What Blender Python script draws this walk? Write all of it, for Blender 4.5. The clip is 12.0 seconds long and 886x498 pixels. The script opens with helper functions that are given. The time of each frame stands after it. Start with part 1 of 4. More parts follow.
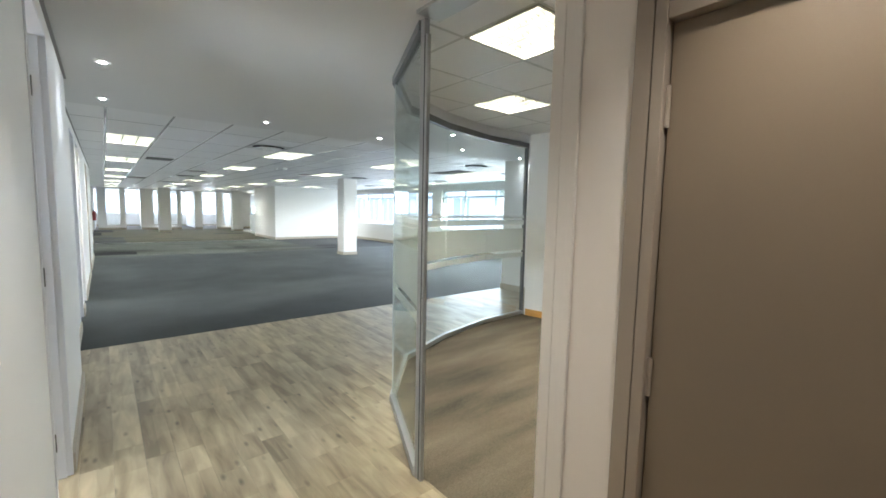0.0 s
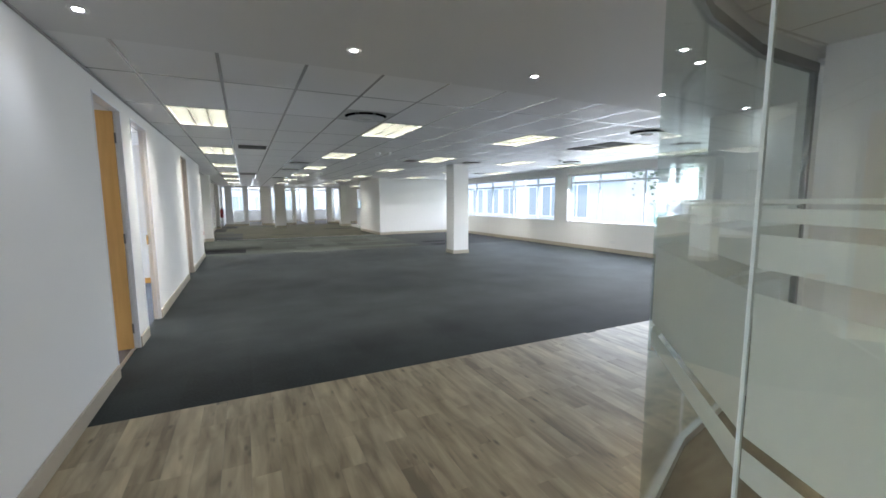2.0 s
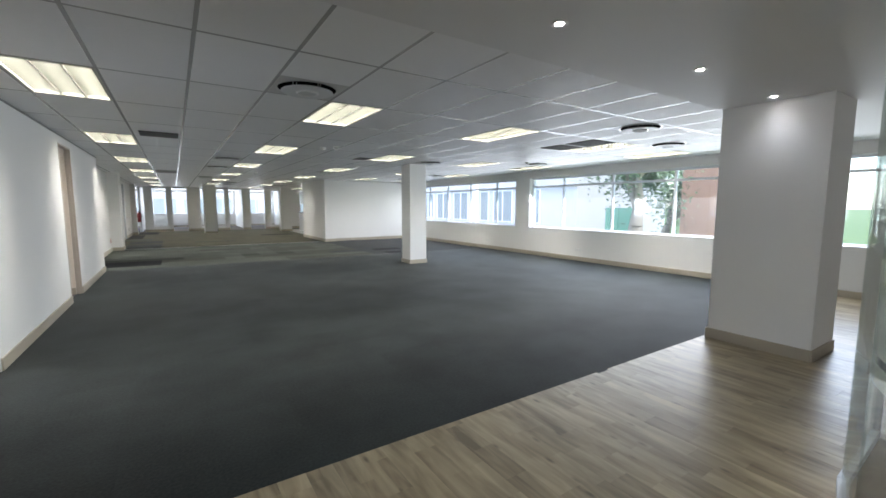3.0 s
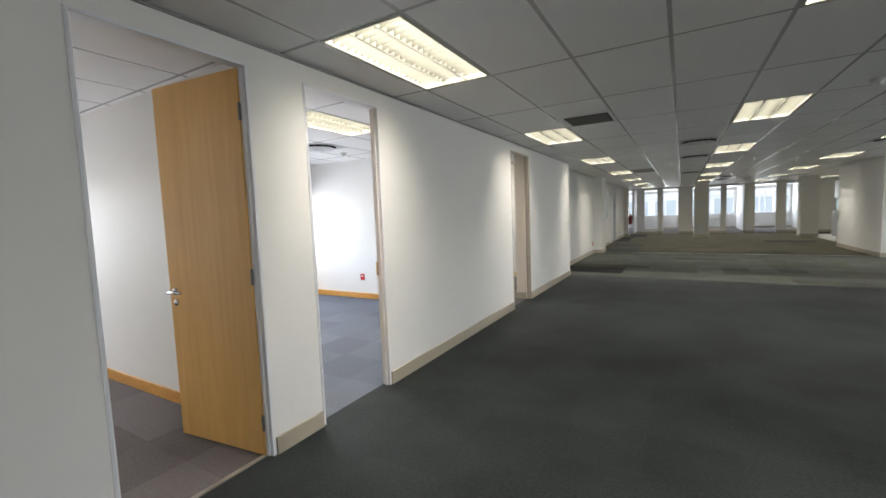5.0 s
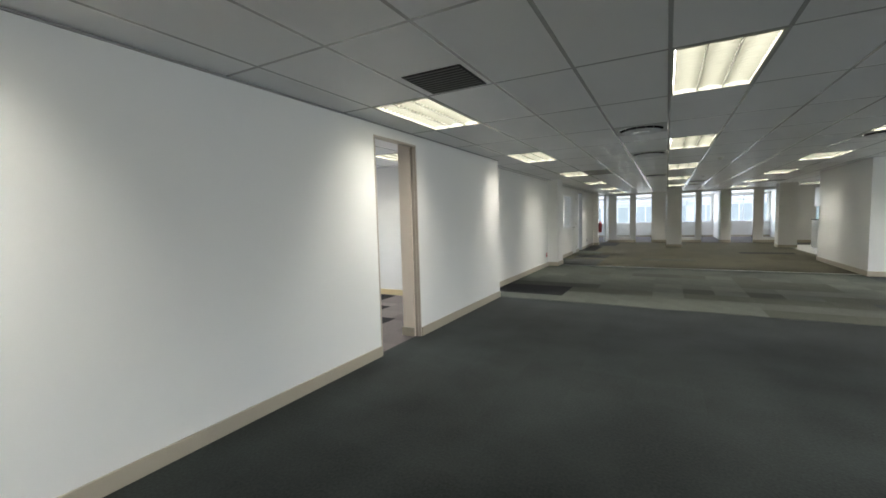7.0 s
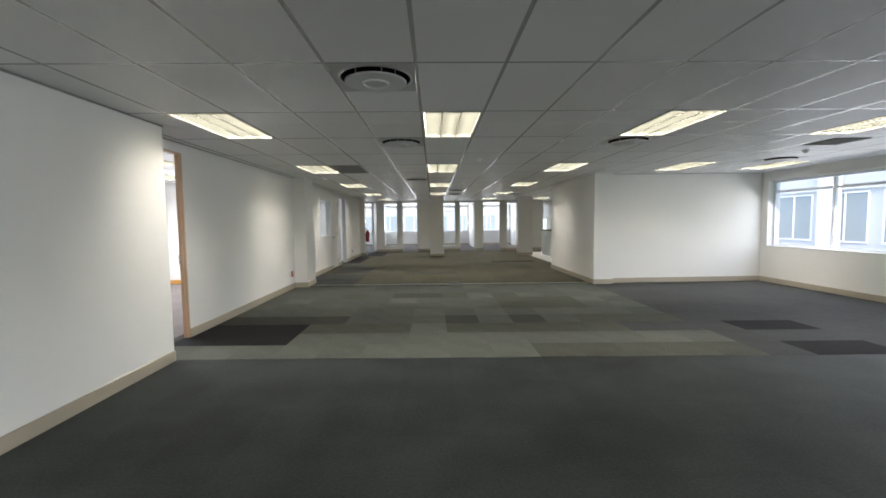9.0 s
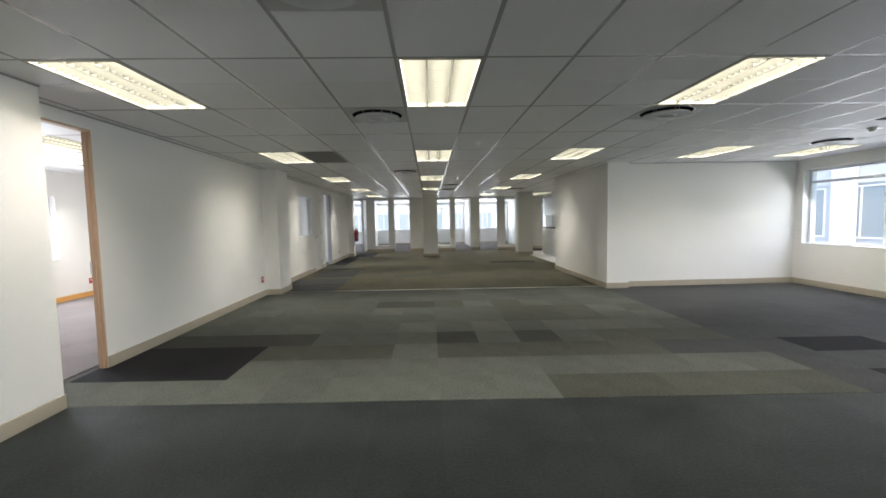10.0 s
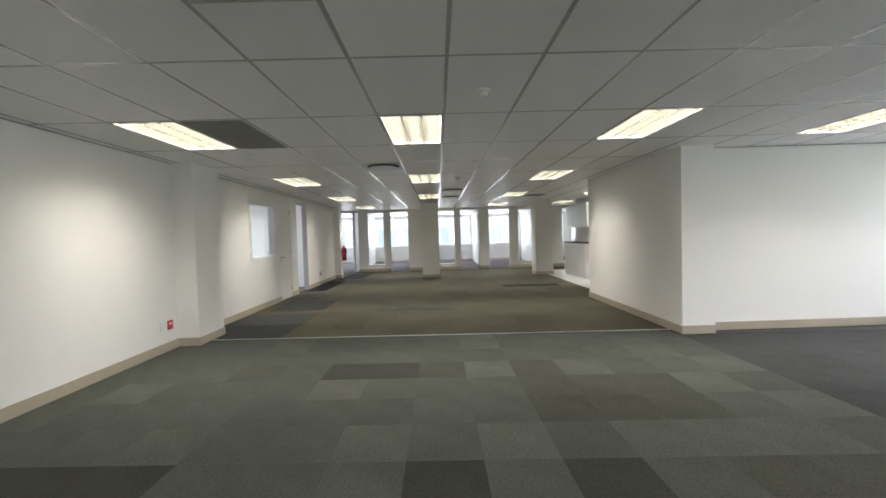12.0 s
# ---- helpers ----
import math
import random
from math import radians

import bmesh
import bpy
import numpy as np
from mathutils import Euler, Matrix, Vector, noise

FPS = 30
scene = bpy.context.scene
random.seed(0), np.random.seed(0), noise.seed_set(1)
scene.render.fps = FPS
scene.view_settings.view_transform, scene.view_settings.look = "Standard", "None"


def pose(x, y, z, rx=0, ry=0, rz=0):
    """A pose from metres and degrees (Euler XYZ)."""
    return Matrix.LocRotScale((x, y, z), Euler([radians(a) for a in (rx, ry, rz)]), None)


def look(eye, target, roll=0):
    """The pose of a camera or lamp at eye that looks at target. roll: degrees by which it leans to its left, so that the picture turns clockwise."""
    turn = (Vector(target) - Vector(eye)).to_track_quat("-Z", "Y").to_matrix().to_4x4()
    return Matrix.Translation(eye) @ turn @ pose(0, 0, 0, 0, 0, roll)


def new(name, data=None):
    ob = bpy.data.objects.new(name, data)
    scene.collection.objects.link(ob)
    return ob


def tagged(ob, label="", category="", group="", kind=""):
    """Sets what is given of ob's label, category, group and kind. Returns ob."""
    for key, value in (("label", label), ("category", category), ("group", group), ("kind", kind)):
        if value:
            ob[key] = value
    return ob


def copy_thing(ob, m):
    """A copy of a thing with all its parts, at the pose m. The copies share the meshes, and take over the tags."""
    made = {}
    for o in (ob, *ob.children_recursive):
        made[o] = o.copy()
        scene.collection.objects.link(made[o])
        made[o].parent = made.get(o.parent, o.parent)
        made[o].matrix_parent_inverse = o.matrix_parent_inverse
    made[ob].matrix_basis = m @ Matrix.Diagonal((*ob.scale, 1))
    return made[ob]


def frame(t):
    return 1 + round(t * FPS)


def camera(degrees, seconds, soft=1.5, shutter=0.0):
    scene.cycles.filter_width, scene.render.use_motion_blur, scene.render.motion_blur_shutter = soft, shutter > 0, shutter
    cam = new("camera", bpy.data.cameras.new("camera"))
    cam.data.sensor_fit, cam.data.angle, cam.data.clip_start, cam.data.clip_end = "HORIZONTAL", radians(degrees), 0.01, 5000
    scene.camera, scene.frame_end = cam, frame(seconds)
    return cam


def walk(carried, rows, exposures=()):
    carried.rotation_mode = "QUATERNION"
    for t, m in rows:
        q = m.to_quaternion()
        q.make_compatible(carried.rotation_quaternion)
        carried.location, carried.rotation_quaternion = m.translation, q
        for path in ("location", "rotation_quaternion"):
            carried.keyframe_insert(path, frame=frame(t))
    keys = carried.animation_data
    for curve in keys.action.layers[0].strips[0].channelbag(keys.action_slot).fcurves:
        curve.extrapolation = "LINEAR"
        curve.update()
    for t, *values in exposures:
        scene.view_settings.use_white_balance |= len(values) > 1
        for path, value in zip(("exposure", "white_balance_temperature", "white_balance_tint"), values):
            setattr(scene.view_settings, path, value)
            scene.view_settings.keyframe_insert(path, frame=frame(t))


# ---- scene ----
cam = camera(94.4, 12.0, soft=1.65)
PATH = [
    (0, (0.231, -0.077, 1.546), (1.5, 1.457, 1.361), 1.2),
    (0.5, (0.487, 0.435, 1.532), (1.578, 2.098, 1.324), 0.6),
    (1, (0.662, 0.959, 1.514), (1.523, 2.75, 1.289), -0.1),
    (1.5, (0.808, 1.548, 1.527), (1.557, 3.386, 1.284), -0.4),
    (2, (1.015, 2.159, 1.508), (1.878, 3.948, 1.277), -0.3),
    (2.5, (1.175, 2.747, 1.479), (2.222, 4.437, 1.265), -0.2),
    (2.7, (1.238, 2.983, 1.5), (2.338, 4.64, 1.287), -0.0),
    (4.3, (1.996, 4.875, 1.493), (2.164, 6.86, 1.308), -0.5),
    (4.5, (2.096, 5.131, 1.463), (1.891, 7.113, 1.286), -1.4),
    (5, (2.186, 5.698, 1.481), (1.181, 7.42, 1.318), -2.2),
    (5.5, (2.34, 6.252, 1.463), (0.838, 7.564, 1.324), -2.7),
    (6, (2.455, 6.794, 1.478), (0.877, 8.015, 1.349), -2.4),
    (6.5, (2.572, 7.407, 1.497), (1.215, 8.871, 1.369), -2.2),
    (7, (2.721, 8.054, 1.496), (1.764, 9.804, 1.35), -1.6),
    (7.5, (2.754, 8.745, 1.468), (2.257, 10.677, 1.328), -1.3),
    (7.7, (2.793, 9.016, 1.476), (2.428, 10.977, 1.339), -1.2),
    (9.3, (2.853, 11.11, 1.491), (2.912, 13.105, 1.357), -0.7),
    (9.5, (2.88, 11.302, 1.484), (2.935, 13.296, 1.342), -0.8),
    (10, (2.93, 11.972, 1.457), (2.997, 13.965, 1.317), -1.1),
    (10.5, (3.032, 12.641, 1.442), (3.078, 14.637, 1.332), -1.3),
    (11, (3.109, 13.309, 1.431), (3.163, 15.307, 1.342), -1.4),
    (11.5, (3.211, 13.952, 1.452), (3.257, 15.95, 1.374), -1.5),
    (12, (3.247, 14.667, 1.446), (3.271, 16.666, 1.378), -1.7),
]
walk(cam, [(t, look(eye, target, roll)) for t, eye, target, roll in PATH],
     [(0.0, 3.92, 5900, 9), (0.5, 3.75, 6050, 11), (1.0, 3.5, 5950, 13), (1.5, 3.35, 6000, 13), (2.5, 3.2, 6050, 14), (4.5, 2.88, 6600, 14), (5.0, 2.86, 6550, 14), (5.5, 2.7, 6450, 12), (6.0, 2.65, 6350, 11), (6.5, 2.65, 6350, 11), (7.0, 2.87, 6350, 11), (7.5, 2.93, 6450, 12), (9.5, 2.99, 6500, 14), (10.0, 2.98, 6500, 14), (11.0, 3.1, 6500, 15), (12.0, 3.22, 6500, 15)])

# ---- light ----
world = bpy.data.worlds.new("world")
scene.world = world
world.use_nodes = True
wn = world.node_tree
sky = wn.nodes.new("ShaderNodeTexSky")
sky.sky_type, sky.sun_disc = "NISHITA", False
sky.sun_elevation, sky.sun_rotation = radians(58), radians(210)
sky.air_density, sky.dust_density = 1.0, 1.2
wn.links.new(sky.outputs[0], wn.nodes["Background"].inputs[0])
wn.nodes["Background"].inputs[1].default_value = 0.09

sun = new("sun", bpy.data.lights.new("sun", "SUN"))
sun.data.energy, sun.data.angle, sun.data.color = 0.55, radians(12), (1.0, 0.95, 0.88)
sun.matrix_world = look((0, 0, 40), (5.0, 8.7, 24))
DAY = 2.8             # sky light through an opening, watts per square metre
LAMP = 5.6            # luminaire emission
SPOT = 12.0           # downlight bulb emission
BEAM = 2.8           # downlight beam, watts


# ---- materials ----
def nodes_of(name):
    m = bpy.data.materials.new(name)
    m.use_nodes = True
    return m, m.node_tree, m.node_tree.nodes["Principled BSDF"]


def surface(name, colour, rough=0.6, vary=0.08, scale=3.0, fine=60.0, bump=0.1, metal=0.0, spec=0.5, rand=0.0, island=0.0, stretch=(1, 1, 1), dirt=0.0, bump_dist=0.002, speck=0.0, sheen=0.0):
    """A paint, cloth or metal with large blotches, fine grain and a little relief."""
    m, t, b = nodes_of(name)
    n, l = t.nodes, t.links
    b.inputs["Roughness"].default_value, b.inputs["Metallic"].default_value = rough, metal
    b.inputs["Specular IOR Level"].default_value = spec
    b.inputs["Sheen Weight"].default_value, b.inputs["Sheen Roughness"].default_value = sheen, 0.35
    tc = n.new("ShaderNodeTexCoord")
    mp = n.new("ShaderNodeMapping")
    mp.inputs["Scale"].default_value = stretch
    l.new(tc.outputs["Object"], mp.inputs["Vector"])
    big, small = n.new("ShaderNodeTexNoise"), n.new("ShaderNodeTexNoise")
    big.inputs["Scale"].default_value, big.inputs["Detail"].default_value = scale, 4
    small.inputs["Scale"].default_value, small.inputs["Detail"].default_value = fine, 3
    l.new(mp.outputs[0], big.inputs["Vector"]), l.new(mp.outputs[0], small.inputs["Vector"])
    total = None

    def plus(out, amount):
        nonlocal total
        a = n.new("ShaderNodeMath")
        a.operation = "MULTIPLY_ADD"
        l.new(out, a.inputs[0])
        a.inputs[1].default_value = 2 * amount
        if total is None:
            a.inputs[2].default_value = 1 - amount
        else:
            s = n.new("ShaderNodeMath")
            s.operation = "SUBTRACT"
            l.new(total, s.inputs[0])
            s.inputs[1].default_value = amount
            l.new(s.outputs[0], a.inputs[2])
        total = a.outputs[0]
    plus(big.outputs["Fac"], vary)
    plus(small.outputs["Fac"], vary * 0.7 + speck)
    if rand:
        plus(n.new("ShaderNodeObjectInfo").outputs["Random"], rand)
    if island:
        plus(n.new("ShaderNodeNewGeometry").outputs["Random Per Island"], island)
    mix = n.new("ShaderNodeMix")
    mix.data_type, mix.blend_type = "RGBA", "MULTIPLY"
    mix.inputs["Factor"].default_value = 1.0
    mix.inputs["A"].default_value = (*colour, 1)
    l.new(total, mix.inputs["B"])
    l.new(mix.outputs["Result"], b.inputs["Base Color"])
    if bump:
        bp = n.new("ShaderNodeBump")
        bp.inputs["Strength"].default_value, bp.inputs["Distance"].default_value = bump, bump_dist
        l.new(small.outputs["Fac"], bp.inputs["Height"])
        l.new(bp.outputs[0], b.inputs["Normal"])
    return m


def wood(name, light, dark, grain=(1, 1, 0.08), rough=0.45, rand=0.0, scale=14.0, knots=0.0):
    """Straight-grained timber or a printed plank."""
    m, t, b = nodes_of(name)
    n, l = t.nodes, t.links
    tc, mp = n.new("ShaderNodeTexCoord"), n.new("ShaderNodeMapping")
    mp.inputs["Scale"].default_value = grain
    l.new(tc.outputs["Object"], mp.inputs["Vector"])
    if rand:
        info, vm = n.new("ShaderNodeObjectInfo"), n.new("ShaderNodeVectorMath")
        vm.operation = "ADD"
        sc = n.new("ShaderNodeMath")
        sc.operation, sc.inputs[1].default_value = "MULTIPLY", 37.0
        l.new(info.outputs["Random"], sc.inputs[0])
        l.new(mp.outputs[0], vm.inputs[0]), l.new(sc.outputs[0], vm.inputs[1])
        place = vm.outputs[0]
    else:
        place = mp.outputs[0]
    a, c = n.new("ShaderNodeTexNoise"), n.new("ShaderNodeTexNoise")
    a.inputs["Scale"].default_value, a.inputs["Detail"].default_value, a.inputs["Distortion"].default_value = scale, 6, 0.6
    c.inputs["Scale"].default_value, c.inputs["Detail"].default_value = scale * 0.25, 3
    l.new(place, a.inputs["Vector"]), l.new(place, c.inputs["Vector"])
    add = n.new("ShaderNodeMath")
    add.operation = "ADD"
    l.new(a.outputs["Fac"], add.inputs[0]), l.new(c.outputs["Fac"], add.inputs[1])
    if rand:
        add2 = n.new("ShaderNodeMath")
        add2.operation, add2.inputs[1].default_value = "MULTIPLY_ADD", rand
        l.new(info.outputs["Random"], add2.inputs[0]), l.new(add.outputs[0], add2.inputs[2])
        add = add2
    if knots:
        # narrow printed strips within each plank
        snap, off, wh, sm = n.new("ShaderNodeVectorMath"), n.new("ShaderNodeVectorMath"), n.new("ShaderNodeTexWhiteNoise"), n.new("ShaderNodeMath")
        snap.operation, snap.inputs[1].default_value = "SNAP", (0.0761, 0.31, 1.0)
        off.operation = "ADD"
        sm.operation, sm.inputs[1].default_value = "MULTIPLY_ADD", 0.20
        l.new(tc.outputs["Object"], snap.inputs[0])
        l.new(snap.outputs[0], off.inputs[0]), l.new(sc.outputs[0], off.inputs[1])
        l.new(off.outputs[0], wh.inputs["Vector"])
        l.new(wh.outputs["Value"], sm.inputs[0]), l.new(add.outputs[0], sm.inputs[2])
        add, rand = sm, rand + 0.20
    ramp = n.new("ShaderNodeMapRange")
    ramp.inputs["From Min"].default_value, ramp.inputs["From Max"].default_value = (0.83 if knots else 0.72), (1.20 if knots else 1.28) + rand
    l.new(add.outputs[0], ramp.inputs["Value"])
    mix = n.new("ShaderNodeMix")
    mix.data_type = "RGBA"
    mix.inputs["A"].default_value, mix.inputs["B"].default_value = (*dark, 1), (*light, 1)
    l.new(ramp.outputs[0], mix.inputs["Factor"])
    out = mix.outputs["Result"]
    if knots:
        vo, kr, km = n.new("ShaderNodeTexVoronoi"), n.new("ShaderNodeMapRange"), n.new("ShaderNodeMix")
        vo.inputs["Scale"].default_value = knots
        kmap, kadd = n.new("ShaderNodeMapping"), n.new("ShaderNodeVectorMath")
        kmap.inputs["Scale"].default_value = (1.6, 0.6, 1.0)
        kadd.operation = "ADD"
        l.new(tc.outputs["Object"], kmap.inputs["Vector"])
        l.new(kmap.outputs[0], kadd.inputs[0]), l.new(sc.outputs[0], kadd.inputs[1])
        l.new(kadd.outputs[0], vo.inputs["Vector"])
        kr.inputs["From Min"].default_value, kr.inputs["From Max"].default_value = 0.03, 0.17
        kr.inputs["To Min"].default_value, kr.inputs["To Max"].default_value = 0.38, 1.0
        l.new(vo.outputs["Distance"], kr.inputs["Value"])
        km.data_type, km.blend_type = "RGBA", "MULTIPLY"
        km.inputs["Factor"].default_value = 1.0
        l.new(out, km.inputs["A"]), l.new(kr.outputs[0], km.inputs["B"])
        out = km.outputs["Result"]
    l.new(out, b.inputs["Base Color"])
    b.inputs["Roughness"].default_value = rough
    bp = n.new("ShaderNodeBump")
    bp.inputs["Strength"].default_value, bp.inputs["Distance"].default_value = 0.08, 0.001
    l.new(a.outputs["Fac"], bp.inputs["Height"]), l.new(bp.outputs[0], b.inputs["Normal"])
    return m


def glass(name, tint, gloss=1.0, base=0.03, haze=0.0):
    """A thin clear pane: it lets light straight through and mirrors more at a slant."""
    m = bpy.data.materials.new(name)
    m.use_nodes = True
    n, l = m.node_tree.nodes, m.node_tree.links
    n.remove(n["Principled BSDF"])
    tr, gl, lw, mx, p, k = (n.new("ShaderNode" + x) for x in ("BsdfTransparent", "BsdfGlossy", "LayerWeight", "MixShader", "Math", "Math"))
    tr.inputs[0].default_value, gl.inputs["Roughness"].default_value = (*tint, 1), 0.01
    gl.inputs[0].default_value = (gloss, gloss, gloss, 1)
    lw.inputs[0].default_value = 0.5
    p.operation, p.inputs[1].default_value = "POWER", 5.0
    k.operation, k.inputs[1].default_value, k.inputs[2].default_value = "MULTIPLY_ADD", 0.60, base
    l.new(lw.outputs["Facing"], p.inputs[0]), l.new(p.outputs[0], k.inputs[0]), l.new(k.outputs[0], mx.inputs[0])
    l.new(tr.outputs[0], mx.inputs[1]), l.new(gl.outputs[0], mx.inputs[2])
    # pale veil of glare mixed into the pane, to wash out the view
    if haze:
        film, veil = n.new("ShaderNodeBsdfTranslucent"), n.new("ShaderNodeMixShader")
        film.inputs[0].default_value, veil.inputs[0].default_value = (0.8, 0.81, 0.8, 1), haze
        l.new(mx.outputs[0], veil.inputs[1]), l.new(film.outputs[0], veil.inputs[2])
        mx = veil
    l.new(mx.outputs[0], n["Material Output"].inputs[0])
    return m


def frosted(name):
    m = bpy.data.materials.new(name)
    m.use_nodes = True
    n, l = m.node_tree.nodes, m.node_tree.links
    n.remove(n["Principled BSDF"])
    tr, df, tl, m1, m2 = (n.new("ShaderNode" + k) for k in ("BsdfTransparent", "BsdfDiffuse", "BsdfTranslucent", "MixShader", "MixShader"))
    tr.inputs[0].default_value = (0.95, 0.97, 0.95, 1)
    df.inputs[0].default_value = tl.inputs[0].default_value = (0.80, 0.81, 0.76, 1)
    m1.inputs[0].default_value, m2.inputs[0].default_value = 0.55, 0.80
    l.new(df.outputs[0], m1.inputs[1]), l.new(tl.outputs[0], m1.inputs[2])
    l.new(tr.outputs[0], m2.inputs[1]), l.new(m1.outputs[0], m2.inputs[2])
    l.new(m2.outputs[0], n["Material Output"].inputs[0])
    return m


def glow(name, colour, strength):
    m, t, b = nodes_of(name)
    b.inputs["Base Color"].default_value = (0.8, 0.8, 0.8, 1)
    b.inputs["Emission Color"].default_value = (*colour, 1)
    b.inputs["Emission Strength"].default_value = strength
    return m


M_WALL = surface("white_wall_paint", (0.80, 0.79, 0.765), 0.55, 0.02, 0.8, 180, 0.06, spec=0.3)
M_PINK = surface("pinkish_wall_tone", (0.78, 0.69, 0.60), 0.55, 0.02, 0.8, 180, 0.06, spec=0.3)
M_CREAM = surface("warm_cream_wall_paint", (0.70, 0.62, 0.54), 0.55, 0.02, 0.8, 180, 0.06, spec=0.3)
M_PLASTER = surface("ceiling_plaster", (0.74, 0.74, 0.74), 0.6, 0.02, 0.7, 120, 0.05, spec=0.3)
M_TILE = surface("ceiling_tile", (0.83, 0.83, 0.835), 0.5, 0.025, 1.1, 260, 0.12, island=0.03, spec=0.35)
M_TBAR = surface("ceiling_grid_metal", (0.47, 0.47, 0.47), 0.24, 0.05, 4, 60, 0.0, spec=0.9)
M_TBARL = surface("white_grid_metal", (0.55, 0.55, 0.54), 0.35, 0.05, 4, 60, 0.0)
M_SHADOWLINE = surface("trim_shadow_line", (0.30, 0.29, 0.28), 0.5, 0.04, 3, 60, 0.0)
M_SKIRT = surface("taupe_skirting_paint", (0.42, 0.37, 0.29), 0.4, 0.05, 2, 90, 0.04)
M_ORANGE = wood("varnished_beech", (0.80, 0.48, 0.16), (0.71, 0.40, 0.12), (6, 6, 0.35), 0.35, scale=6)
M_SKORANGE = wood("beech_skirting", (0.70, 0.37, 0.10), (0.58, 0.27, 0.06), (3, 0.3, 6), 0.35, scale=6)
# lighter copy of the beech skirting, with sunlight put into its colour
M_SKSUN = wood("sunlit_beech_skirting", (0.74, 0.62, 0.36), (0.64, 0.52, 0.29), (0.3, 3, 6), 0.35, scale=6)
M_TIMBER = wood("pale_timber_frame", (0.62, 0.43, 0.29), (0.50, 0.33, 0.21), (5, 5, 0.4), 0.45, scale=8)
M_FRAMEW = surface("white_metal_frame", (0.80, 0.81, 0.84), 0.35, 0.03, 3, 70, 0.03)
M_FRAMEB = surface("beige_frame_paint", (0.68, 0.62, 0.55), 0.42, 0.03, 2, 90, 0.03)
M_FRAMEG = surface("grey_metal_frame", (0.42, 0.43, 0.44), 0.4, 0.05, 3, 70, 0.03)
M_FRAMET = surface("taupe_metal_frame", (0.45, 0.39, 0.33), 0.4, 0.05, 3, 70, 0.03)
M_ALU = surface("anodised_aluminium", (0.55, 0.55, 0.54), 0.32, 0.05, 3, 120, 0.04, metal=0.9)
M_ALUDARK = surface("dark_anodised_aluminium", (0.17, 0.17, 0.165), 0.4, 0.05, 3, 120, 0.04, metal=0.5)
M_ALUMID = surface("grey_anodised_aluminium", (0.40, 0.40, 0.39), 0.4, 0.05, 3, 120, 0.04, metal=0.4)
M_BLACK = surface("black_rubber", (0.02, 0.02, 0.02), 0.6, 0.1, 5, 80, 0.05)
M_CHROME = surface("brushed_steel", (0.6, 0.6, 0.6), 0.25, 0.05, 5, 200, 0.03, metal=1.0)
M_TAUPE = surface("taupe_door_paint", (0.18, 0.131, 0.083), 0.42, 0.03, 1.5, 150, 0.05)
M_TAUPE2 = surface("taupe_frame_paint", (0.28, 0.22, 0.165), 0.42, 0.03, 1.5, 150, 0.05)
M_WHITE = surface("white_gloss_paint", (0.78, 0.78, 0.78), 0.3, 0.02, 2, 80, 0.03)
M_PLASTIC = surface("white_plastic", (0.75, 0.75, 0.73), 0.35, 0.02, 4, 90, 0.02)
M_GREY = surface("grey_diffuser_paint", (0.62, 0.63, 0.64), 0.45, 0.04, 4, 90, 0.03)
M_GREYP = surface("grey_plate_paint", (0.50, 0.50, 0.49), 0.5, 0.03, 3, 90, 0.03)
# near-black tones hold the shade of diffuser throats and voids behind slats
M_THROATSHADE = surface("throat_shade", (0.004, 0.004, 0.004), 0.9, 0.1, 5, 60, 0.0, spec=0.05)
M_DARK = surface("dark_void", (0.022, 0.021, 0.02), 0.8, 0.1, 5, 60, 0.05)
M_DTILE = surface("dark_grey_ceiling_tile", (0.20, 0.195, 0.19), 0.7, 0.06, 2, 200, 0.1)
M_RED = surface("red_plastic", (0.52, 0.02, 0.025), 0.35, 0.04, 5, 90, 0.03)
M_REDDARK = surface("dark_red_enamel", (0.30, 0.018, 0.02), 0.35, 0.04, 5, 90, 0.03)
M_GLASS = glass("window_glass", (0.97, 0.985, 0.98), haze=0.012)
M_GLASSG = glass("greenish_partition_glass", (0.93, 0.96, 0.95), 0.9, 0.055)
M_EDGE = surface("polished_glass_edge", (0.60, 0.64, 0.60), 0.2, 0.03, 3, 60, 0.0)
M_FROST = frosted("frosted_film")
M_CARPET = surface("charcoal_carpet", (0.0212, 0.0254, 0.0246), 0.68, 0.95, 1.3, 55, 0.6, spec=0.17, island=0.10, sheen=0.03, bump_dist=0.004, speck=0.05)
M_CARPETB = surface("blue_grey_carpet", (0.130, 0.145, 0.176), 0.95, 0.10, 0.9, 55, 0.6, spec=0.15, island=0.06, rand=0.12, bump_dist=0.004, speck=0.20)
M_CARPETN = surface("brown_grey_carpet", (0.155, 0.137, 0.134), 0.95, 0.12, 0.9, 55, 0.6, spec=0.15, island=0.08, rand=0.18, bump_dist=0.004, speck=0.20)
M_OLIVE = surface("olive_brown_carpet", (0.078, 0.073, 0.050), 0.95, 0.10, 0.7, 55, 0.6, spec=0.15, island=0.04, rand=0.10, bump_dist=0.004, speck=0.34)
M_MEETING = surface("streaked_beige_carpet", (0.105, 0.087, 0.058), 0.9, 1.1, 1.3, 200, 0.4, spec=0.2, stretch=(0.45, 2.2, 1), bump_dist=0.003)
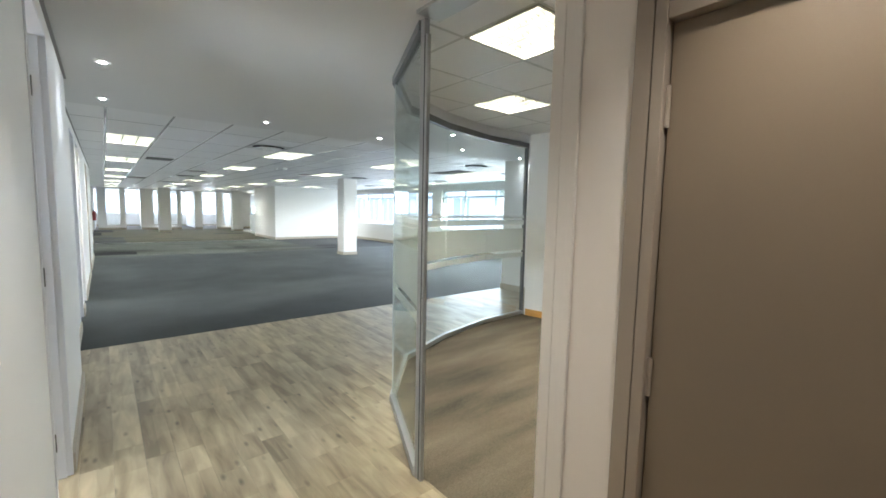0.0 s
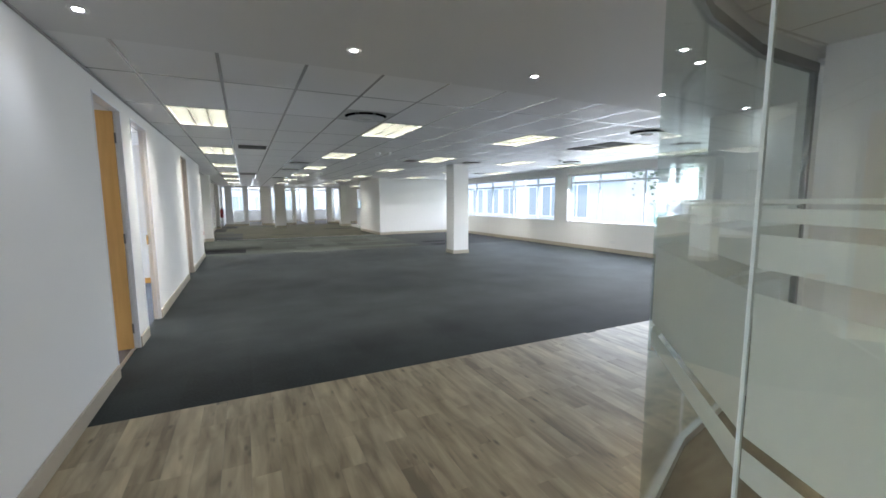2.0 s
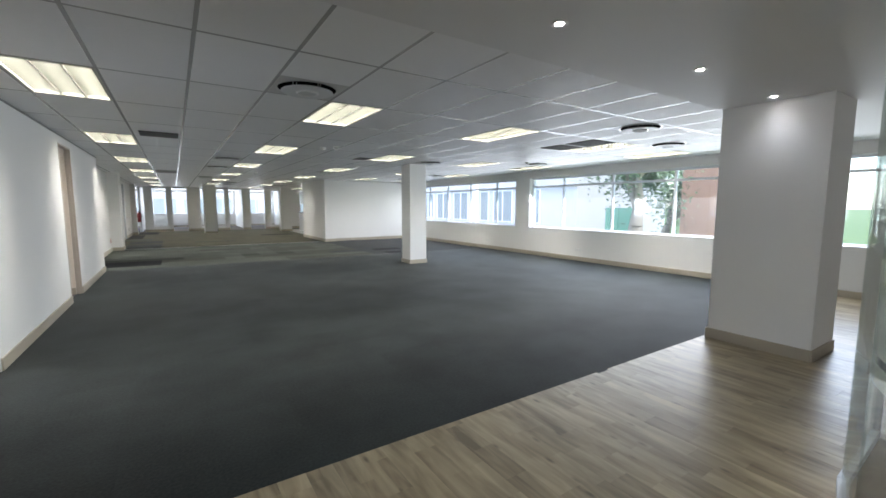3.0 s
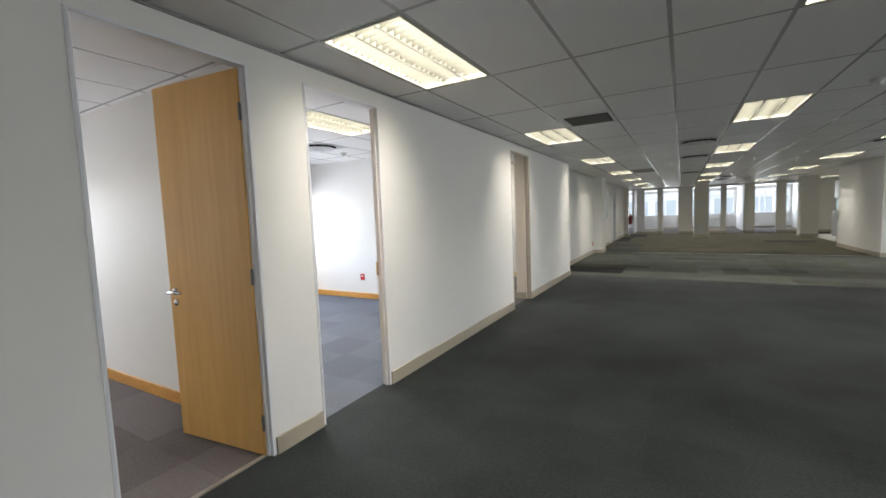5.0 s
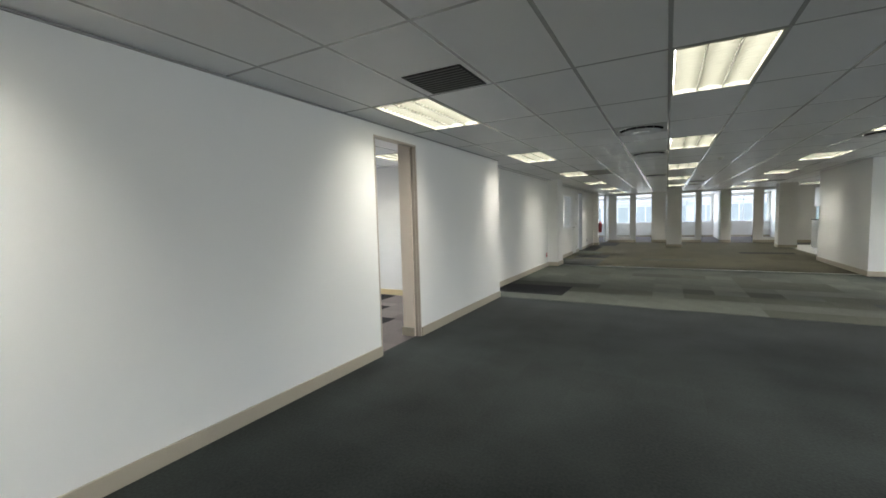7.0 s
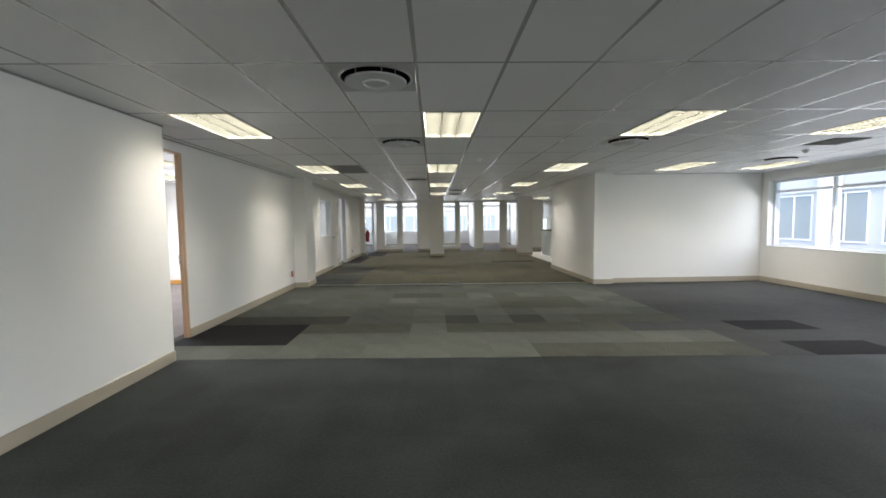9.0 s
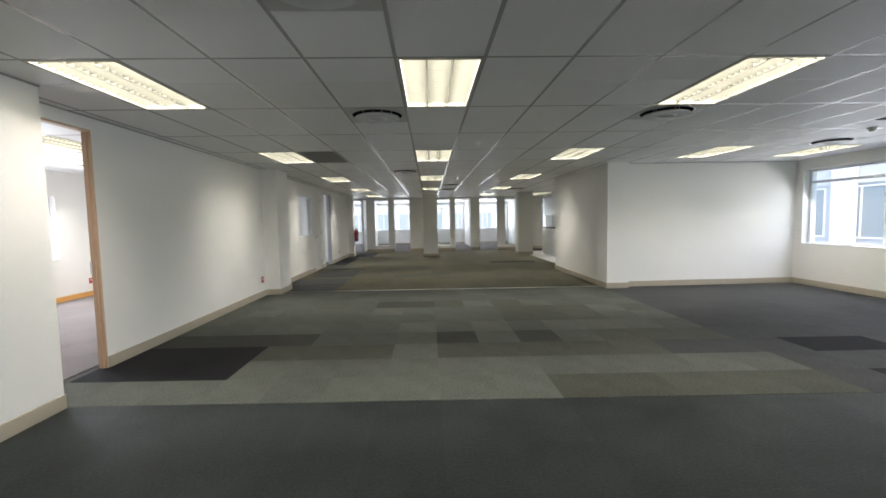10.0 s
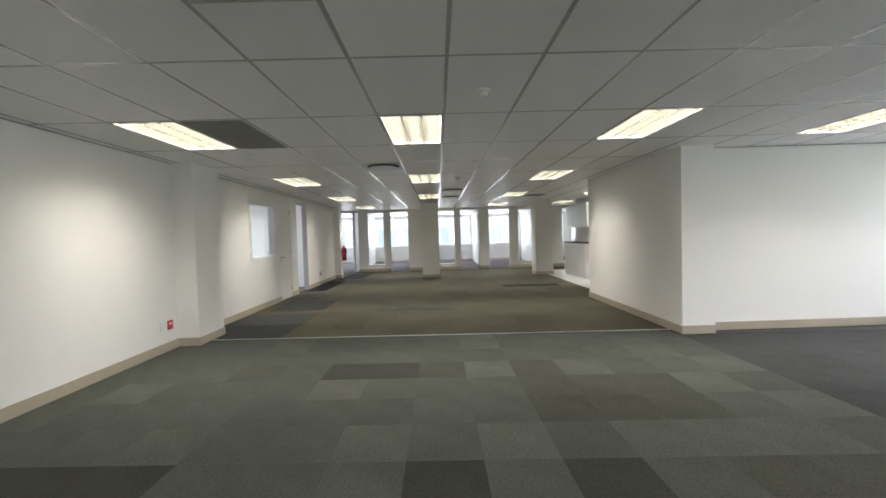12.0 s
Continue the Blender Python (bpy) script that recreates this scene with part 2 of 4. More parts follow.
CT = {k: surface(k + "_carpet_tile", c, 0.95, 0.26, 3.2, 55, 0.6, spec=0.15, rand=0.06, bump_dist=0.004, speck=0.34) for k, c in {
    "light": (0.082, 0.088, 0.076), "mid": (0.067, 0.073, 0.063), "olive": (0.058, 0.060, 0.049), "dark": (0.040, 0.041, 0.036),
    "black": (0.011, 0.0105, 0.012), "slate": (0.045, 0.047, 0.048)}.items()}
M_PLANK = wood("greige_vinyl_plank", (0.48, 0.395, 0.25), (0.160, 0.124, 0.072), (1.0, 0.17, 1.0), 0.36, rand=0.16, scale=16, knots=6.0)
M_TILEFLOOR = surface("white_floor_tile", (0.62, 0.62, 0.60), 0.2, 0.04, 2, 60, 0.02)
M_SLAB = surface("dark_screed", (0.04, 0.04, 0.04), 0.9, 0.1, 2, 60, 0.1)
M_LAMP = glow("fluorescent_panel", (1.0, 0.975, 0.87), LAMP)
M_LAMPW = glow("warm_fluorescent_panel", (1.0, 0.91, 0.74), LAMP * 2.0)
M_SPOT = glow("downlight_bulb", (1.0, 0.97, 0.92), SPOT)
M_LANE = surface("lane_divider_enamel", (0.36, 0.355, 0.30), 0.4, 0.03, 4, 90, 0.02)
M_LOUVRE = surface("louvre_enamel", (0.16, 0.158, 0.132), 0.5, 0.03, 4, 90, 0.02)
M_FACADE = surface("pale_stucco", (0.50, 0.50, 0.49), 0.8, 0.06, 0.5, 30, 0.2)
M_BRICKW = surface("white_painted_brick", (0.62, 0.60, 0.58), 0.8, 0.10, 1.5, 20, 0.3)
M_BRICKR = surface("terracotta_brick", (0.36, 0.22, 0.16), 0.85, 0.12, 1.5, 20, 0.3)
M_DPANE = surface("pale_window_pane", (0.24, 0.27, 0.265), 0.45, 0.05, 1, 10, 0.0)
M_ROOF = surface("grey_roof_sheet", (0.30, 0.31, 0.32), 0.6, 0.08, 1, 20, 0.1)
M_GRASS = surface("lawn", (0.10, 0.16, 0.04), 0.95, 0.25, 0.4, 14, 0.4, bump_dist=0.02)
M_PAVE = surface("pale_paving", (0.38, 0.37, 0.35), 0.85, 0.10, 0.5, 10, 0.2)
M_BARK = surface("tree_bark", (0.42, 0.34, 0.27), 0.9, 0.25, 4, 30, 0.6, stretch=(1, 1, 0.25), bump_dist=0.02)
M_LEAF = surface("tree_leaf", (0.11, 0.16, 0.075), 0.7, 0.15, 1, 10, 0.0, island=0.35)
M_GREENP = surface("green_hoarding", (0.10, 0.27, 0.18), 0.6, 0.08, 1, 10, 0.05)


# ---- building helpers ----
def box(bm, x0, x1, y0, y1, z0, z1, bevel=0.0):
    vs = [bm.verts.new(p) for p in ((x0, y0, z0), (x1, y0, z0), (x1, y1, z0), (x0, y1, z0), (x0, y0, z1), (x1, y0, z1), (x1, y1, z1), (x0, y1, z1))]
    fs = [bm.faces.new([vs[i] for i in f]) for f in ((3, 2, 1, 0), (4, 5, 6, 7), (0, 1, 5, 4), (1, 2, 6, 5), (2, 3, 7, 6), (3, 0, 4, 7))]
    if bevel:
        bmesh.ops.bevel(bm, geom=list({e for f in fs for e in f.edges}), offset=bevel, segments=2, affect="EDGES", profile=0.5)
    return bm


def turned(bm, profile, cx=0, cy=0, steps=32, caps=True):
    """A solid of revolution about z from rows of radius, height."""
    rings = [[bm.verts.new((cx + r * math.cos(2 * math.pi * k / steps), cy + r * math.sin(2 * math.pi * k / steps), z)) for k in range(steps)] for r, z in profile]
    for a, b in zip(rings, rings[1:]):
        for k in range(steps):
            bm.faces.new((a[k], a[(k + 1) % steps], b[(k + 1) % steps], b[k]))
    if caps and profile[0][0] > 0:
        bm.faces.new(list(reversed(rings[0])))
    if caps and profile[-1][0] > 0:
        bm.faces.new(rings[-1])
    return bm


def rod(bm, a, b, r, steps=10):
    a, b = Vector(a), Vector(b)
    q = (b - a).to_track_quat("Z", "Y").to_matrix()
    rings = [[bm.verts.new(p + q @ Vector((r * math.cos(2 * math.pi * k / steps), r * math.sin(2 * math.pi * k / steps), 0))) for k in range(steps)] for p in (a, b)]
    for k in range(steps):
        bm.faces.new((rings[0][k], rings[0][(k + 1) % steps], rings[1][(k + 1) % steps], rings[1][k]))
    bm.faces.new(list(reversed(rings[0]))), bm.faces.new(rings[1])
    return bm


def mesh_of(name, bm, material, smooth=False):
    bmesh.ops.recalc_face_normals(bm, faces=bm.faces)
    me = bpy.data.meshes.new(name)
    bm.to_mesh(me)
    bm.free()
    me.materials.append(material)
    if smooth:
        for p in me.polygons:
            p.use_smooth = True
    return me


def part(name, bm, material, parent=None, label="", smooth=False):
    ob = new(name, mesh_of(name, bm, material, smooth))
    ob.parent = parent
    return tagged(ob, label)


def thing(name, label, category, at=(0, 0, 0), turn=0.0, group="", kind=""):
    ob = new(name)
    ob.matrix_world = pose(*at, 0, 0, turn)
    ob.empty_display_size = 0.1
    return tagged(ob, label, category, group, kind)


def B():
    return bmesh.new()


def setting(name, bm, material, label, category):
    return tagged(part(name, bm, material), label, category, kind="structure")


def wall_y(name, x0, x1, y0, y1, z1, openings, material, label):
    """A wall that runs along y, with openings (from, to, sill, head)."""
    bm, at = B(), y0
    for a, b, lo, hi in sorted(openings):
        box(bm, x0, x1, at, a, 0, z1)
        if lo > 0:
            box(bm, x0, x1, a, b, 0, lo)
        if hi < z1:
            box(bm, x0, x1, a, b, hi, z1)
        at = b
    box(bm, x0, x1, at, y1, 0, z1)
    return setting(name, bm, material, label, "wall")


def wall_x(name, x0, x1, y0, y1, z1, openings, material, label):
    bm, at = B(), x0
    for a, b, lo, hi in sorted(openings):
        box(bm, at, a, y0, y1, 0, z1)
        if lo > 0:
            box(bm, a, b, y0, y1, 0, lo)
        if hi < z1:
            box(bm, a, b, y0, y1, hi, z1)
        at = b
    box(bm, at, x1, y0, y1, 0, z1)
    return setting(name, bm, material, label, "wall")


# ---- setting: walls, floors, ceilings ----
H = 2.55
TOP = 2.95
HM = 2.68            # ceiling of the meeting room
XW, XN, XR, XF = -0.04, 0.03, -0.42, -0.48      # faces of the west wall, stretch by stretch
XE, XO = 10.6, -4.28                             # window walls, east and west
D0, D1, D2, D3, D4 = (2.17, 2.97), (6.465, 7.292), (7.715, 8.50), (11.63, 12.455), (15.46, 16.24)
D5, D6 = (24.35, 25.10), (25.55, 26.42)
HEAD = 2.41
WT = 0.07              # thickness of the office partitions

wall_y("wall_west_entry", XN - 0.085, XN, -3.0, 4.48, TOP, [(*D0, 0, HEAD)], M_WALL, "white painted plaster partition wall with a doorway")
wall_y("wall_west_offices", XW - WT, XW, 4.48, 15.30, TOP, [(*D1, 0, HEAD), (*D2, 0, HEAD), (*D3, 0, HEAD)], M_WALL, "long white painted partition wall with three doorways")
wall_y("wall_west_recess", XR - WT, XR, 15.18, 20.42, TOP, [(*D4, 0, HEAD)], M_WALL, "white recessed partition wall with one doorway")
setting("wall_return", box(B(), XR, XW - WT, 15.18, 15.30, 0, TOP), M_WALL, "short white return of the partition wall", "wall")
setting("pilaster_west", box(B(), XF - 0.12, -0.13, 20.42, 21.08, 0, TOP), M_WALL, "white plastered pilaster on the partition wall", "pilaster")
wall_y("wall_west_far", XF - 0.12, XF, 21.08, 29.45, TOP, [(22.84, 24.16, 1.03, 2.25), (*D5, 0, HEAD), (*D6, 0, HEAD)], M_WALL, "cream painted partition wall with a window and two doors")
setting("pilaster_far", box(B(), XF - 0.12, -0.26, 29.45, 29.80, 0, TOP), M_WALL, "cream plastered pier that carries the extinguisher", "pilaster")
wall_y("wall_west_outer", XO - 0.25, XO, -3.0, 37.55, TOP, [(0.9, 3.9, 0.83, 2.06), (6.15, 7.36, 0.83, 2.06), (8.32, 11.36, 0.83, 2.06), (12.0, 14.3, 0.83, 2.06), (17.2, 20.2, 0.83, 2.06), (22.0, 26.8, 0.83, 2.06), (30.2, 36.4, 0.85, 2.35)], M_WALL, "white outer wall of the offices with windows")
for n, y in (("a", 4.9), ("b", 7.44), ("c", 11.48), ("d", 14.75), ("e", 21.3), ("f", 27.2)):
    setting("wall_between_offices_" + n, box(B(), XO, XW - WT if y < 15 else XF - 0.12, y, y + 0.10, 0, TOP), M_WALL, "white partition wall between two offices", "wall")
# this stub alone has a pinker tone than the white walls
setting("wall_office_stub", box(B(), -0.28, XW - WT, 12.42, 12.58, 0, TOP), M_PINK, "short pinkish-white stub wall behind the doorway", "wall")

wall_y("wall_east", XE, XE + 0.28, -3.0, 37.55, TOP, [(4.75, 12.60, 0.83, 2.34), (13.22, 20.16, 0.83, 2.34)], M_WALL, "white outer wall with two long ribbon windows")
wall_x("wall_north_bay", 6.55, XE, 20.34, 20.46, TOP, [], M_WALL, "plain white end wall of the open bay")
setting("pilaster_bay", box(B(), 6.55, 7.00, 20.18, 20.34, 0, TOP), M_WALL, "white pilaster at the corner of the service core", "pilaster")
setting("wall_core", box(B(), 6.55, 6.67, 20.46, 23.6, 0, TOP), M_WALL, "cream painted wall of the service core", "wall")
setting("wall_core_back", box(B(), 6.67, XE, 23.48, 23.6, 0, TOP), M_WALL, "white back wall of the kitchen corner", "wall")
YP = 31.8
FAR = [(-1.3, -0.05, 0, 2.47), (0.33, 1.03, 0.26, 2.47), (1.29, 2.02, 0, 2.47), (2.66, 3.98, 0.22, 2.47), (4.21, 4.98, 0, 2.47), (5.40, 6.25, 0, 2.47), (6.61, 7.37, 0.22, 2.45), (8.46, 9.80, 0.20, 2.45)]
wall_x("wall_far_partition", XO, XE, YP, YP + 0.12, TOP, FAR, M_WALL, "white partition with tall glazed sidelights and doorways")
wall_x("wall_north_outer", XO, XE, 37.3, 37.55, TOP, [(-3.6, -0.6, 0.88, 2.42), (-0.3, 2.15, 0.88, 2.42), (2.5, 5.05, 0.88, 2.42), (5.4, 7.75, 0.88, 2.42), (8.2, 10.2, 0.88, 2.42)], M_WALL, "white outer end wall with office windows")
for n, x in (("a", -0.30), ("b", 2.26), ("c", 5.16), ("d", 7.86)):
    setting("wall_far_office_" + n, box(B(), x, x + 0.1, YP + 0.12, 37.3, 0, TOP), M_WALL, "white partition wall between two end offices", "wall")

setting("wall_south", box(B(), XO, XE, -3.25, -3.0, 0, TOP), M_WALL, "plain white end wall of the corridor", "wall")
wall_y("wall_meeting_west", 1.50, 1.62, -3.0, 0.80, TOP, [(-0.37, 0.50, 0, 2.42)], M_CREAM, "warm cream wall with a service door and the meeting room doorway")
setting("wall_over_meeting_door", box(B(), 1.50, 1.62, 0.80, 1.755, 2.566, TOP), M_WALL, "white lintel over the meeting room doorway", "wall")
SLANT = -0.155         # the end wall of the meeting room runs off square


def slanted(bm):
    for v in bm.verts:
        v.co.x += SLANT * (v.co.y - 3.85)
    return bm


setting("wall_meeting_east", slanted(box(B(), 5.10, 5.22, -3.0, 3.85, 0, TOP)), M_WALL, "cream end wall of the meeting room", "wall")
setting("wall_lobby", box(B(), 5.64, XE, 1.2, 1.32, 0, TOP), M_WALL, "plain white wall of the lobby", "wall")
setting("pillar", box(B(), 6.42, 7.07, 4.60, 5.52, 0, H), M_WALL, "broad white plastered pillar at the edge of the wood floor", "pillar")


def column(x0, x1, y0, y1):
    c = thing("column", "square white plastered column with a taupe skirting", "column", ((x0 + x1) / 2, (y0 + y1) / 2, 0), group="columns of the open office")
    w, d = (x1 - x0) / 2, (y1 - y0) / 2
    part("shaft", box(B(), -w, w, -d, d, 0, H, 0.004), M_WALL, c)
    bm = B()
    for a, b, e, f in ((-w - 0.016, w + 0.016, -d - 0.016, -d), (-w - 0.016, w + 0.016, d, d + 0.016), (-w - 0.016, -w, -d, d), (w, w + 0.016, -d, d)):
        box(bm, a, b, e, f, 0, 0.10)
    part("skirting", bm, M_SKIRT, c, "taupe skirting")
    return c


column(6.405, 6.885, 12.62, 13.08)
column(2.70, 3.29, 28.70, 29.28)
column(6.60, 7.19, 28.70, 29.28)

# ceilings
GX, GY, PX, PY = 0.2935, 7.545, 0.60875, 1.2112
YB = 5.55
# the last three are never in view: added to light the entrance corridor
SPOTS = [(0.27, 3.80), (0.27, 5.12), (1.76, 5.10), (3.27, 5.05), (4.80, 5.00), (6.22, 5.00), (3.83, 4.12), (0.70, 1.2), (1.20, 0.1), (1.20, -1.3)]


AIR = [(2.424, 7.24), (2.424, 13.905), (2.424, 16.325), (5.468, 16.325), (6.685, 12.087), (6.685, 6.637), (8.511, 7.24), (2.424, 21.17), (3.642, 24.805), (3.642, 26.62), (9.120, 18.14), (9.120, 15.72), (9.120, 10.873), (-2.442, 10.115)]


def tile_ceiling(name, x0, x1, y0, y1, gx, gy, px, py, holes, label, bars=None, H=H):
    """A lay-in ceiling: panels with eased edges between the bars of a grid, left open where something is let in."""
    bm = B()
    i0, j0 = math.floor((x0 - gx) / px), math.floor((y0 - gy) / py)
    for i in range(i0, math.ceil((x1 - gx) / px)):
        for j in range(j0, math.ceil((y1 - gy) / py)):
            a, b = max(gx + i * px + 0.011, x0), min(gx + (i + 1) * px - 0.011, x1)
            c, d = max(gy + j * py + 0.011, y0), min(gy + (j + 1) * py - 0.011, y1)
            if b - a < 0.03 or d - c < 0.03:
                continue
            if any(h0 < (a + b) / 2 < h1 and k0 < (c + d) / 2 < k1 for h0, h1, k0, k1 in holes):
                continue
            spans = [(c, d)]
            for ax, ay in AIR:
                if a < ax < b and c < ay < d:
                    spans = [(p, q) for p, q in ((c, ay - 0.292), (ay + 0.292, d)) if q - p > 0.04]
            for c, d in spans:
                lo = [bm.verts.new(p) for p in ((a + .003, c + .003, H), (b - .003, c + .003, H), (b - .003, d - .003, H), (a + .003, d - .003, H))]
                hi = [bm.verts.new(p) for p in ((a, c, H + .008), (b, c, H + .008), (b, d, H + .008), (a, d, H + .008))]
                bm.faces.new(lo[::-1])
                for k in range(4):
                    bm.faces.new((lo[k], lo[(k + 1) % 4], hi[(k + 1) % 4], hi[k]))
    ob = new(name, mesh_of(name, bm, M_TILE))
    tagged(ob, label, "ceiling", kind="structure")
    bm = B()
    for i in range(i0, math.ceil((x1 - gx) / px) + 1):
        x = gx + i * px
        if x0 < x < x1:
            box(bm, x - 0.012, x + 0.012, y0, y1, H + 0.0002, H + 0.03)
    for j in range(j0, math.ceil((y1 - gy) / py) + 1):
        y = gy + j * py
        if y0 < y < y1:
            box(bm, x0, x1, y - 0.012, y + 0.012, H + 0.0006, H + 0.031)
    grid = new("ceiling_grid", mesh_of("ceiling_grid", bm, bars or M_TBAR))
    tagged(grid, "painted metal grid of the lay-in ceiling", "ceiling grid", kind="structure")
    return ob


LX = [0.5979, 3.0329, 5.4679, 7.9029, 9.7292]
LY = [8.15 + 3.6334 * k for k in range(-1, 7)]
LAMPS = []
for k, y in enumerate(LY):
    for i, x in enumerate(LX):
        if y < YB + 0.6:
            continue
        if y > 20.3 and x > 6.4 and y < 24.2:
            continue
        if y > 20.3 and i == 4:
            continue
        LAMPS.append((x, y))
cell = [(x - 0.25, x + 0.25, y - 0.5, y + 0.5) for x, y in LAMPS]
tile_ceiling("ceiling_open_office", XW - WT, XE, YB, 15.30, GX, GY, PX, PY, cell, "white lay-in tile ceiling with a metal grid")
V = [Vector((1.58, 1.755)), Vector((1.985, 2.65)), Vector((2.585, 3.335)), Vector((3.37, 3.67)), Vector((4.26, 3.88)), Vector((5.13, 3.915))]
bm = B()
edge = [(XN - 0.14, -3.0), (1.60, -3.0)] + [tuple(v) for v in V] + [(5.16, 3.85), (5.56, 1.25), (XE, 1.25), (XE, YB - 0.002), (XN - 0.14, YB - 0.002)]
low, high = [bm.verts.new((*p, H - 0.004)) for p in edge], [bm.verts.new((*p, H + 0.05)) for p in edge]
bm.faces.new(low[::-1])
for k in range(len(edge)):
    bm.faces.new((low[k - 1], low[k], high[k], high[k - 1]))
bmesh.ops.triangulate(bm, faces=[f for f in bm.faces if len(f.verts) > 4])
setting("ceiling_bulkhead", bm, M_PLASTER, "smooth plastered ceiling over the entrance", "ceiling")
ROOMLAMPS = [(3.62, 2.93), (2.4025, 1.7125), (4.2288, 1.7125), (3.62, 0.495)]
tile_ceiling("ceiling_meeting_room", 1.62, 5.90, -3.0, 3.95, 3.3156, 2.6256, PX, PX, [(x - 0.2, x + 0.2, y - 0.2, y + 0.2) for x, y in ROOMLAMPS], "white lay-in tile ceiling of the meeting room", M_TBARL, HM)
OFFLAMPS = [(-1.225, 9.206), (-3.051, 9.206), (-1.225, 14.05), (-3.051, 14.05), (-1.833, 17.68), (-3.051, 20.1), (-2.442, 24.95), (-2.442, 5.57)]
tile_ceiling("ceiling_far_office", XF - 0.12, XE, 15.30, YP, GX, GY, PX, PY, cell, "white lay-in tile ceiling of the far office")
setting("ceiling_slab", box(B(), XO - 0.25, XE + 0.28, -3.25, 37.55, TOP, TOP + 0.2), M_PLASTER, "concrete slab above the ceilings", "ceiling")
tile_ceiling("ceiling_end_offices", XO, XE, YP + 0.12, 37.3, GX, GY, PX, PY, [], "white lay-in tile ceiling of the end offices")
HOLES = [(x - 0.2, x + 0.2, y - 0.4, y + 0.4) for x, y in OFFLAMPS]
tile_ceiling("ceiling_side_offices", XO, XW - WT, 4.0, 15.18, -0.9205, 8.60, PX, PY, HOLES, "white lay-in tile ceiling of the side offices")
tile_ceiling("ceiling_far_side_offices", XO, XF - 0.12, 15.18, 31.8, -0.9205, 8.60, PX, PY, HOLES, "white lay-in tile ceiling of the far side offices")

# floors
setting("floor_slab", box(B(), XO - 0.25, XE + 0.28, -3.25, 37.55, -0.25, -0.012), M_SLAB, "dark floor slab under the coverings", "floor")


SKEW = -0.036          # the floor covering lies slightly askew to the walls


def askew(x):
    return SKEW * (x - 2.5)


def carpet_tiles(name, x0, x1, y0, y1, size, material, label, skew=False, pieces=True):
    """A floor of carpet tiles on a thin backing: each tile a piece of its own, or all in one sheet where they stay far off."""
    sheet, shared = B(), {}
    lean = SKEW if skew else 0.0
    if pieces:
        box(sheet, x0, x1, y0 + abs(lean) * 6, y1, -0.0118, -0.0102)
        floor = setting(name, sheet, M_SLAB, label, "carpet")
    for i in range(math.floor(x0 / size), math.ceil(x1 / size)):
        for j in range(math.ceil((y1 - y0) / size)):
            a, b, c, d = max(i * size, x0), min((i + 1) * size, x1), y0 + j * size, min(y0 + (j + 1) * size, y1)
            if b - a < 0.01 or d - c < 0.01:
                continue
            if not pieces:
                box(sheet, a, b, c, d, -0.010, 0.0)
                continue
            key = (round(b - a, 3), round(d - c, 3))
            if key not in shared:
                bm = box(B(), 0.0005, key[0] - 0.0005, 0.0005, key[1] - 0.0005, -0.010, 0.0)
                for v in bm.verts:
                    v.co.y += lean * v.co.x
                shared[key] = mesh_of("carpet_tile", bm, material)
            ob = new("carpet_tile", shared[key])
            ob.parent, ob.location = floor, (a, c + (askew(a) if skew else 0.0), 0)
    if pieces:
        return floor
    for v in sheet.verts:
        v.co.y += askew(v.co.x) * (max(0.0, (v.co.y - 8) / (YT - 8)) if name == "carpet_open_office" else 0.0)
    return setting(name, sheet, material, label, "carpet")


YC, YT, YL = 5.57, 15.22, 20.60
carpet_tiles("carpet_open_office", XW - WT, XE, YC, YT, 0.5, M_CARPET, "dark charcoal carpet of the open office", pieces=False)
carpet_tiles("carpet_far_office", XF - 0.12, 7.0, YL + 0.02, YP, 0.5, M_OLIVE, "olive brown carpet tiles of the far office", skew=True)
carpet_tiles("carpet_end_offices", XO, XE, YP, 37.3, 0.5, M_CARPETN, "grey carpet of the end offices", pieces=False)
carpet_tiles("carpet_office_brown", XO, XW - WT, 3.0, 7.44, 0.5, M_CARPETN, "brown-grey carpet tiles of an office")
carpet_tiles("carpet_office_blue", XO, XW - WT, 7.44, 11.53, 0.5, M_CARPETB, "blue-grey carpet tiles of an office")
carpet_tiles("carpet_office_sand", XO, XW - WT, 11.53, 15.18, 0.5, M_CARPETN, "grey-brown carpet tiles of a corner office")
carpet_tiles("carpet_office_far", XO, XF - 0.12, 15.18, 31.8, 0.5, M_CARPETN, "grey carpet tiles of the offices beyond", pieces=False)
bm = B()
room = [(1.62, -3.0)] + [(1.60, 1.66)] + [tuple(v) for v in V] + [(5.10, 3.85), (6.16, -3.0)]
low, high = [bm.verts.new((*p, -0.008)) for p in room], [bm.verts.new((*p, 0.003)) for p in room]
bm.faces.new(low), bm.faces.new(high[::-1])
for k in range(len(room)):
    bm.faces.new((low[k - 1], low[k], high[k], high[k - 1]))
bmesh.ops.triangulate(bm, faces=[f for f in bm.faces if len(f.verts) > 4])
setting("carpet_meeting_room", bm, M_MEETING, "streaked beige carpet of the meeting room", "carpet")
setting("floor_kitchen", box(B(), 7.0, XE, 23.55, 30.2, -0.012, 0.002), M_TILEFLOOR, "glossy white tiled kitchen floor", "floor")
carpet_tiles("carpet_by_kitchen", 7.0, XE, 30.2, YP, 0.5, M_OLIVE, "olive brown carpet beside the kitchen")
bm = box(B(), -0.13, 6.53, YL - 0.012, YL + 0.016, -0.01, 0.005)
for v in bm.verts:
    v.co.y += askew(v.co.x)
setting("floor_strip", bm, M_ALU, "thin aluminium joint strip across the carpet", "strip")
